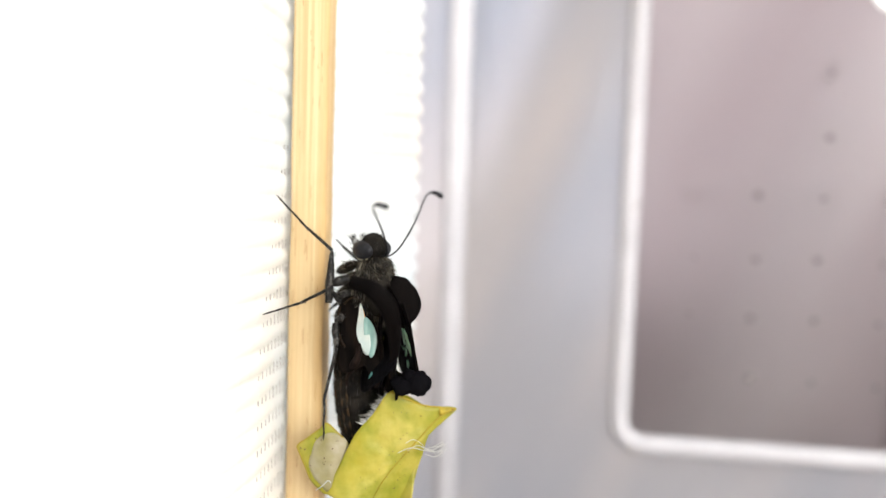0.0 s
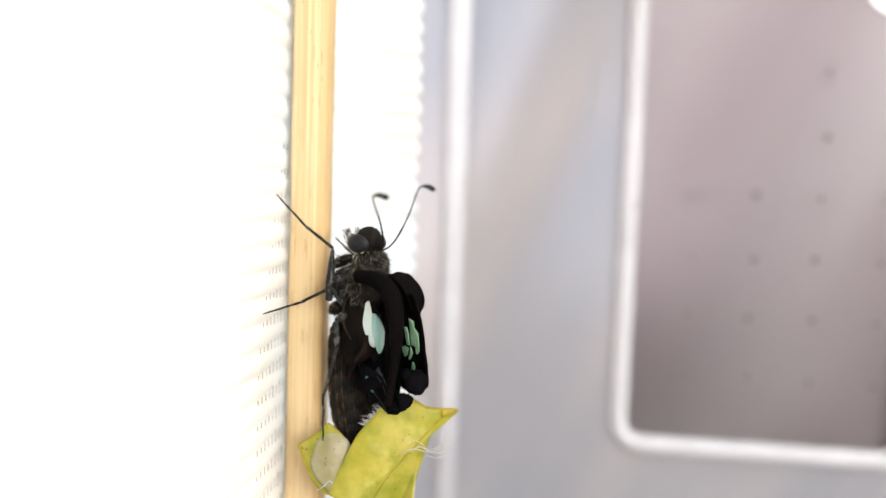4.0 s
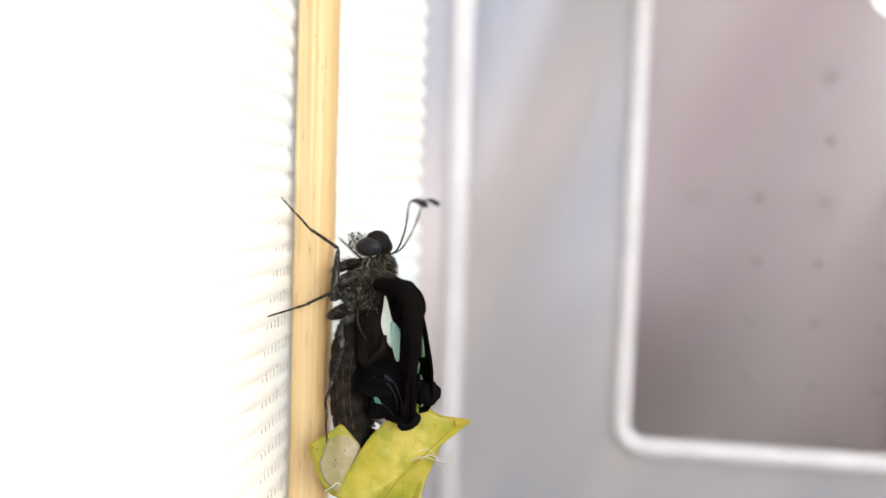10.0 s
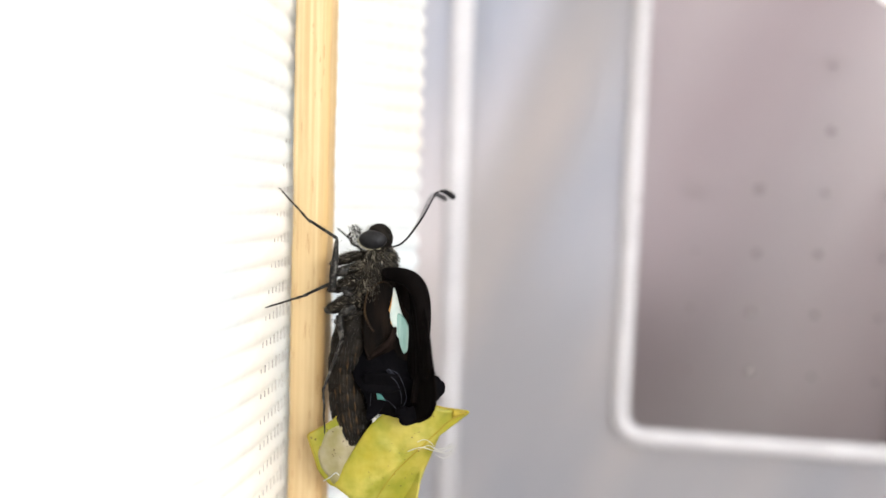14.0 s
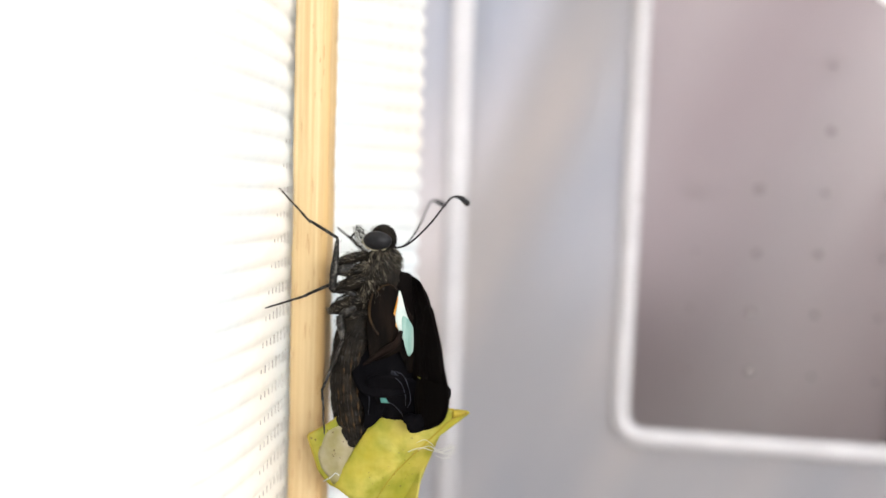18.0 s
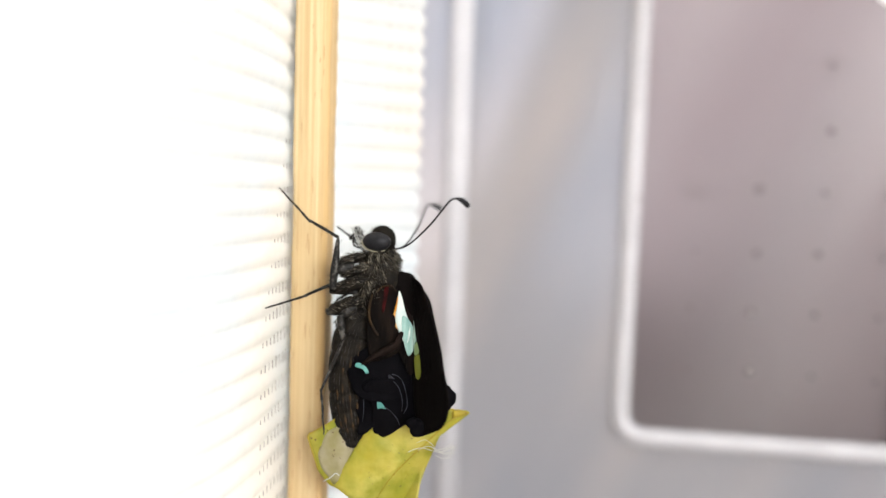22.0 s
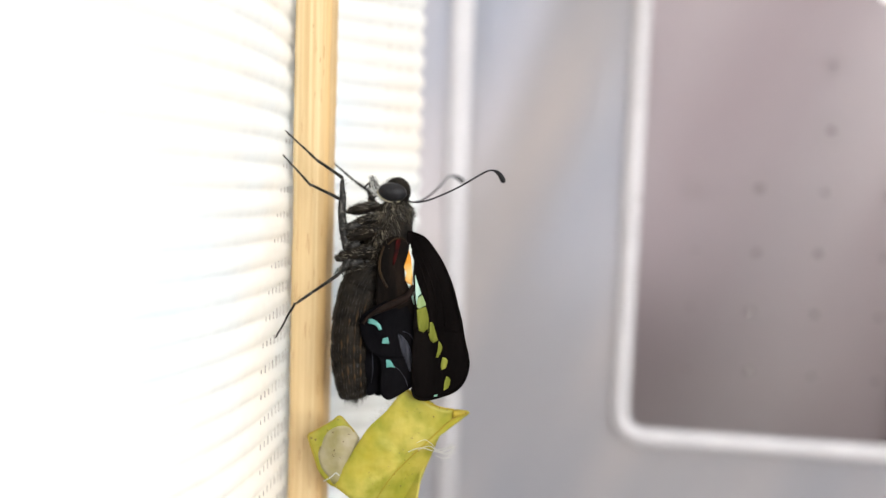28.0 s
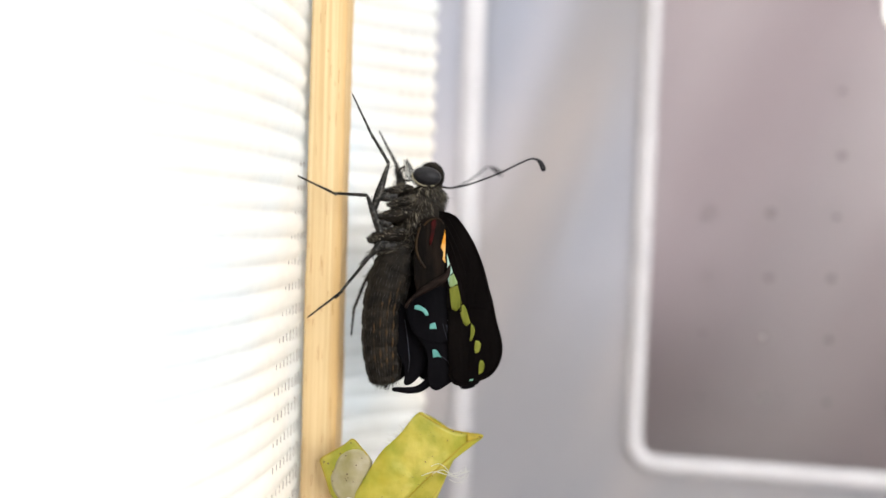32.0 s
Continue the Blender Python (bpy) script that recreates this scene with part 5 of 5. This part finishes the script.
FAR_ANTENNA = [(0, -56.5, 44.0), (0.5, -54.0, 49.5), (1, -57.5, 47.5), (3, -59.0, 45.0), (6, -62.0, 43.0), (9, -66.0, 38.5), (11, -64.5, 36.5), (12, -60.0, 36.0), (13, -62.0, 36.5), (14, -61.0, 36.5), (16.5, -62.0, 35.5), (19, -69.0, 31.0), (23, -67.5, 30.5), (23.5, -59.0, 30.0), (24, -44.0, 30.0), (24.5, -59.5, 26.5), (25, -55.0, 23.5), (28, -62.0, 21.0), (30.5, -61.5, 19.5), (32, -56.0, 19.5)]
# how far the wings and the hindwing base are turned towards the lens
BASE_FACE = [(0, 20), (6, 16), (9, 12), (13, 6), (19, 3), (23, 2), (28, 0), (32, 0)]
FORE_SLIDE = [(0, 2.5), (3.5, 2.3), (6, 2.2), (9, 2.1), (13, 2.2), (19, 2.1), (23, 2.1), (24, 2.3), (24.5, 1.9), (25, 1.0), (27.5, 0.5), (28, 0.45), (31.5, 0.4), (32, 0.15)]
# the far wing stays behind the near one
FAR_SLIDE = [(0, -1.1), (0.5, -0.9), (3.5, -0.4), (6, -0.3), (9, -0.7), (11, -1.2), (13, -2.5), (19, -2.2), (23, -2.0), (24, -3.6), (25, -2.4), (28, -1.6), (32, -1.0)]
FAR_BACK = [(0, 0.2), (9, 0.2), (13, 2.5), (24, 3.0), (32, 2.0)]
# where a mark on the wing base, the hindwing and its lobe lies, sideways and up from the thorax, and the hindwing's lean
BASE_AT = [(0, -0.62, -6.16), (6, 1.29, -5.89), (9, 1.6, -5.6), (13, 2.75, -5.37), (19, 2.97, -5.72), (23, 3.07, -5.6), (24, 1.19, -6.11), (25, 2.13, -5.8), (28, 2.8, -6.1), (30, 2.95, -6.15), (31.5, 3.15, -6.2), (32, 3.24, -5.89)]
HIND_AT = [(0, 0.72, -9.9), (3.5, 1.0, -10.6), (6, 1.25, -10.8), (9, 1.02, -10.67), (13, 1.42, -11.01), (19, 1.08, -11.54), (23, 0.87, -11.85), (24, -1.25, -12.57), (25, 0.24, -12.33), (28, 1.03, -12.68), (31.5, 1.2, -12.7), (32, 2.57, -13.04)]
LOBE_AT = [(0, 1.13, -10.2), (3.5, 1.2, -12.1), (6, 1.55, -12.8), (9, 1.5, -12.9), (13, 2.0, -13.35), (19, 2.06, -13.72), (23, 1.73, -14.28), (24, -0.02, -14.87), (25, 0.78, -14.88), (28, 1.52, -15.23), (31.5, 1.7, -15.3), (32, 2.94, -16.05)]
# the lobe starts behind the abdomen
LOBE_BACK = [(0, 3.6), (0.5, 3.0), (3.5, 0.6), (6, 0), (32, 0)]
HIND_LEAN = [(0, 0), (13, 0), (19, 2), (23, 3.5), (24, 8), (25, 7), (28, 5), (31.5, 5), (32, 2)]
# the hindwing first turns and tips its upper edge away, foreshortened to fit the camera's view, then lies flat
HIND_FACE = [(0, 58), (6, 46), (9, 34), (13, 20), (19, 8), (23, 3), (28, 0), (32, 0)]
HIND_TILT = [(0, 46), (3.5, 33), (6, 30), (9, 28), (13, 22), (19, 18), (23, 8), (24, 0), (32, 0)]
FOLD_LEAN = [(0, -4), (13, -3), (19, 4), (23, 5), (24, 13), (25, 12), (28, 8.5), (31.5, 8), (32, 2)]
FOLD_FACE = [(0, 62), (9, 48), (13, 36), (19, 22), (23, 16), (24, 0), (32, 0)]
# the inner fold swings free of the lobe at the end
INNER_SLIDE = [(0, 1.8, 6.0), (6, 1.6, 4.2), (13, 1.6, 2.4), (23, 1.5, 1.0), (28, 1.3, 0.3), (30.7, 1.3, 0.3), (31, 0.2, 0.2), (31.3, 1.1, 0.3), (31.6, 0.2, 0.1), (32, 0.0, 0.0)]
WING_LEAN = [(0, 1), (24, 1), (25, 4), (31.5, 4), (32, 1.5)]
# the forewings first tip their ends away, to look shorter from the camera
FORE_TILT = [(0, 45), (0.5, 41), (3, 23), (3.5, 22), (6, 14), (9, 7), (13, 0), (32, 0)]
ROLL_TILT = [(0, 30), (0.5, 24), (3.5, 10), (6, 0), (32, 0)]
FAR_TILT = [(0, 34), (0.5, 31), (3.5, 22), (6, 14), (9, 7), (13, 0), (32, 0)]
FAR_DROOP = [(0, 14), (6, 12), (9, 8), (13, 2), (19, 0), (32, 0)]
# the far hindwing slides out of sight behind the near one
FAR_HIND_SLIDE = [(0, -1.2), (6, -1.3), (9, -1.8), (13, -2.4), (19, -2.6), (23, -2.6), (24, -2.8), (28, -2.4), (32, -2.0)]
NEAR_WING = [(0, 95.0), (0.5, 90.0), (3.5, 88.0), (6, 85.6), (9, 80.0), (11, 76.0), (13, 68.5), (16.5, 59.5), (19, 57.5), (23, 58.5), (24, 58.0), (24.5, 54.0), (25, 36.0), (27.5, 17.0), (28, 14.0), (31.5, 14.0), (32, 31.0)]
FAR_WING = [(0, 64.0), (0.5, 52.0), (3.5, 52.0), (6, 50.0), (9, 57.0), (11, 56.0), (13, 52.0), (16.5, 46.0), (19, 42.0), (23, 42.0), (24, 40.0), (24.5, 34.0), (25, 22.0), (27.5, 8.0), (28, 6.0), (31.5, 6.0), (32, -4.0)]


def between(rows, t):
    """Values at t, straight from row to row."""
    if t <= rows[0][0]:
        return rows[0][1:]
    for a, b in zip(rows, rows[1:]):
        if t <= b[0]:
            s = (t - a[0]) / (b[0] - a[0])
            return [mix(u, v, s) for u, v in zip(a[1:], b[1:])]
    return rows[-1][1:]


def mix(u, v, s):
    return [mix(p, q, s) for p, q in zip(u, v)] if hasattr(u, "__len__") else u + (v - u) * s


def body_stage(t):
    x, z, yaw, lean = between(BODY, t)
    return Matrix.Translation((x * MM, 0.087, z * MM)) @ pose(0, 0, 0, 0, lean, 0) @ pose(0, 0, 0, 0, 0, -yaw)


def tipped(t, angle):
    """A turn about a sideways line through the wing roots, in the stage: what hangs below it swings away from the lens."""
    x, z, _, _ = between(BODY, t)
    hinge = Matrix.Translation((x * MM, 0.085, (z - 1.0) * MM))
    return hinge @ pose(0, 0, 0, angle, 0, 0) @ hinge.inverted()


def set_at(t, rows, mark, face, slant, tilt=0.0, back=0.0):
    """A wing piece's pose on the body: its mark lies where the rows say, turned by face, leaning by slant, its top tipped away by tilt."""
    x, z = between(rows, t)
    bx, bz, _, _ = between(BODY, t)
    there = Matrix.Translation(((bx + x) * MM, 0.087 + (mark[1] + back) * MM, (bz + z) * MM))
    return body_stage(t).inverted() @ there @ pose(0, 0, 0, 0, slant, 0) @ pose(0, 0, 0, -tilt, 0, 0) @ pose(0, 0, 0, 0, 0, -face) @ Matrix.Translation(-Vector(mark) * MM)


def bone(p, q):
    """A pose at p whose z axis points to q (stage places, in millimetres from the subject's plane)."""
    p, q = Vector(p), Vector(q)
    return Matrix.Translation((p.x * MM, 0.087 + p.y * MM, p.z * MM)) @ (q - p).to_track_quat("Z", "Y").to_matrix().to_4x4()


def motions():
    times = [r[0] for r in BODY]
    walk(butterfly, [(t, STAGE @ body_stage(t)) for t in times])
    # the case sways as the insect leaves it
    c = CASE_PIVOT
    swing = [(0, -0.4, 0.2, -5.0), (0.5, -0.3, 0.0, -5.0), (3.5, -0.3, 0.1, -5.0), (5.5, -0.1, 0.0, -0.8), (9, 0, 0, -0.4), (12, 0, 0, 0.0), (28, 0, 0, 0), (32, 0, 0, 0)]
    walk(pupal_case, [(t, STAGE @ Matrix.Translation(((c.x + dx) * MM, 0.087 + c.y * MM, (c.z + dz) * MM)) @ pose(0, 0, 0, 0, a, 0)) for t, dx, dz, a in swing])
    # antennae: azimuth towards the lens and rise, as seen in the stage
    for ob, rows, base in ((near_antenna, NEAR_ANTENNA, Vector((3.65, 0.2, 2.75))), (far_antenna, FAR_ANTENNA, Vector((3.65, 0.8, 2.75)))):
        keys = []
        for t in sorted(set([r[0] for r in rows] + [u for u in times if u <= 1 or u >= 23])):
            az, rise = between(rows, t)
            turn = pose(0, 0, 0, 0, 0, -az) @ pose(0, 0, 0, 0, -rise, 0) @ pose(0, 0, 0, 0.75 * az, 0, 0)
            rel = body_stage(t).to_3x3().inverted().to_4x4() @ turn
            keys.append((t, Matrix.Translation(base * MM) @ rel))
        walk(ob, keys)
    # wings unfold: the tip slides out from behind the forewing, the hindwing spreads
    grow = [(0, 5.4, 4.0, 0), (0.5, 5.2, 3.9, 0), (3.5, 4.8, 3.5, 0), (6, 4.4, 3.3, 0), (9, 3.6, 3.2, 0), (13, 2.9, 2.7, 0), (19, 2.2, 1.3, 0), (23, 1.8, 1.2, 0),
            (24, 0.7, 0.6, 0), (25, 0.6, 0.2, 0), (28, 0.3, 0, 0), (31.5, 0.2, 0.0, -2), (32, -0.2, 0, -5)]
    ts = sorted(set(times + [r[0] for r in grow]))
    for side, wing, turns in ((-1, near_wing, NEAR_WING), (1, far_wing, FAR_WING)):
        fore, tip, hind, base, lobe, tail, inner = wing
        keys = [[], [], [], [], []]
        folds = []
        for t in ts:
            yaw = between(BODY, t)[2]
            total = between(turns, t)[0]
            a, b, d = between(grow, t)
            if side < 0:
                # the base and the hindwing keep facing sideways; the forewing hinges on its outer edge
                edge = Vector((4.36, -2.2, 0)) * MM
                flat = between(BASE_FACE, t)[0]
                root = set_at(t, BASE_AT, (3.48, -2.8, -5.74), flat, between(WING_LEAN, t)[0])
                wing_m = root @ Matrix.Translation(edge + Vector((between(FORE_SLIDE, t)[0] * MM, 0, 0))) @ pose(0, 0, 0, 0, 0, flat - total) @ Matrix.Translation(-edge)
            else:
                edge, here = Vector((3.6, 2.2, 0)) * MM, Vector((3.6 + between(FAR_SLIDE, t)[0], between(FAR_BACK, t)[0], 0)) * MM
                swing = Vector((6.7, 0, -7.7)) * MM
                droop = Matrix.Translation(swing) @ pose(0, 0, 0, 0, between(FAR_DROOP, t)[0], 0) @ Matrix.Translation(-swing)
                wing_m = Matrix.Translation(here) @ pose(0, 0, 0, 0, 0, yaw - total) @ Matrix.Translation(-edge) @ droop
                root = wing_m
            hang = body_stage(t).inverted() @ tipped(t, between(FORE_TILT if side < 0 else FAR_TILT, t)[0]) @ body_stage(t)
            wing_m = hang @ wing_m
            keys[0].append((t, wing_m))
            keys[1].append((t, wing_m @ pose(-0.18 * a * MM, 0, a * MM)))
            if side < 0:
                slant = between(HIND_LEAN, t)[0]
                face, tip_back = between(HIND_FACE, t)[0], between(HIND_TILT, t)[0]
                slid = set_at(t, HIND_AT, (3.06, -3.2, -12.95), face, slant, tip_back)
                low = set_at(t, LOBE_AT, (3.5, -3.1, -15.9), face, slant, -1.15 * tip_back, between(LOBE_BACK, t)[0])
            else:
                slid = root @ pose(between(FAR_HIND_SLIDE, t)[0] * MM, 0, b * MM * 0.12, 0, d, 0)
                low = slid @ pose(-0.1 * b * MM, 0, 1.8 * b * MM)
            keys[2].append((t, slid))
            keys[4].append((t, low))
            fx, fz = between(INNER_SLIDE, t)
            folds.append((t, slid @ pose(fx * MM, 0, (fz if side < 0 else fz + 1.2 * b) * MM)))
            keys[3].append((t, root if side < 0 else root @ pose(-2.2 * MM, 0, 0)))
        for ob, rows in zip(wing, keys):
            walk(ob, rows)
        walk(inner, folds)
        walk(tail, [(t, pose(1.9 * dx * MM, 0.5 * dx * MM, 2.4 * dx * MM)) for t, dx in (((0, 1.0), (30.7, 1.0), (31, 0), (31.3, 0.4), (31.6, 0.1), (32, 0)) if side < 0 else ((0, 1.0), (32, 1.0)))])
    for ob, rows in ((outer_curl, OUTER_CURL), (lower_curl, LOWER_CURL), (outline_lump, OUTLINE_LUMP), (wing_roll, ROLL)):
        keys = []
        for t in ts:
            p = between(rows, t)[0]
            turn = pose(0, 0, 0, between(ROLL_TILT, t)[0], 0, 0) if ob is wing_roll else Matrix()
            keys.append((t, body_stage(t).inverted() @ Matrix.Translation((p[0] * MM, 0.087 + p[1] * MM, p[2] * MM)) @ turn))
        walk(ob, keys)
    bend = [(0, 6, 0, -0.9), (6, 6, 0, -0.5), (13, 5, 0, 0), (23, 4.5, 0.2, 0), (24, 3, -1.2, -0.7), (24.5, 4, -0.2, 0), (28, 4, -0.2, 0), (30.8, 4, -0.4, 0), (31, 5, 0.9, 0), (31.3, 3.5, -0.2, 0), (31.6, 3.5, -0.1, 0), (32, 2, -0.3, 0)]
    walk(abdomen, [(t, Matrix.Translation((ABDOMEN_AT + Vector((dx, 0, up))) * MM) @ pose(0, 0, 0, 0, a, 0)) for t, a, up, dx in bend])
    # the spots sit sunk inside the wing until they are slid out into view
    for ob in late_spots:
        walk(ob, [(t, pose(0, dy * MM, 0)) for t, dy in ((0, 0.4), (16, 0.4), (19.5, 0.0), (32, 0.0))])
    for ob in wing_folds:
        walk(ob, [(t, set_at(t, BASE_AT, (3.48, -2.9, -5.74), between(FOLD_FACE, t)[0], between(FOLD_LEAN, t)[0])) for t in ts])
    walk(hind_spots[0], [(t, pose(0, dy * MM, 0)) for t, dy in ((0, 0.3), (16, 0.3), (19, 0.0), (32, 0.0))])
    # the crumple likewise stays inside the lobe until slid out
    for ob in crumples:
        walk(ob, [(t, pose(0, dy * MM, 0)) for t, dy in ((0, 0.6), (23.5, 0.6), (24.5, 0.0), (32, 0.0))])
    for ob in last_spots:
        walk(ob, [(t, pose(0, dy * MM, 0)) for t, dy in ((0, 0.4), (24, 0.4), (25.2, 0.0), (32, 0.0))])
    for ob in aqua_patches:
        walk(ob, [(t, pose(dx * MM, dy * MM, dz * MM)) for t, dx, dy, dz in ((0, -0.35, 0, 1.3), (6, 0.0, 0, 0.5), (9, 0.15, 0, 0), (13, 0, 0, 0), (25, 0, 0.0, 0.3), (28, -0.3, 0.1, 0.6), (31.5, -0.4, 0.2, 0.9), (32, -0.6, 0.3, 1.2))])
    for ob in cream_patches:
        walk(ob, [(t, pose(dx * MM, dy * MM, 0)) for t, dx, dy in ((0, -0.3, 0), (6, -0.2, 0), (9, -0.05, 0), (13, 0.1, 0), (20, 0.2, 0), (24.5, 0.2, 0), (25.5, 0.15, 0.05), (28, 0.1, 0.1), (31.5, 0.1, 0.1), (32, 0.38, 0.1))])
    # legs hold on to the stick and sheet while the body moves
    for segs, rows in LEGS:
        keys = [[] for _ in segs]
        for t in sorted(set(times + [r[0] for r in rows])):
            joints = between(rows, t)[0]
            inv = body_stage(t).inverted()
            ms = [bone(joints[k], joints[k + 1]) for k in range(4)]
            for k in (0, 1, 3):
                q = joints[k + 1]
                ms[k].translation = Vector((q[0] * MM, 0.087 + q[1] * MM, q[2] * MM))
            keys[0].append((t, inv @ ms[0]))
            for k in (1, 2, 3):
                keys[k].append((t, ms[0].inverted() @ ms[k]))
        for ob, rs in zip(segs, keys):
            walk(ob, rs)


motions()
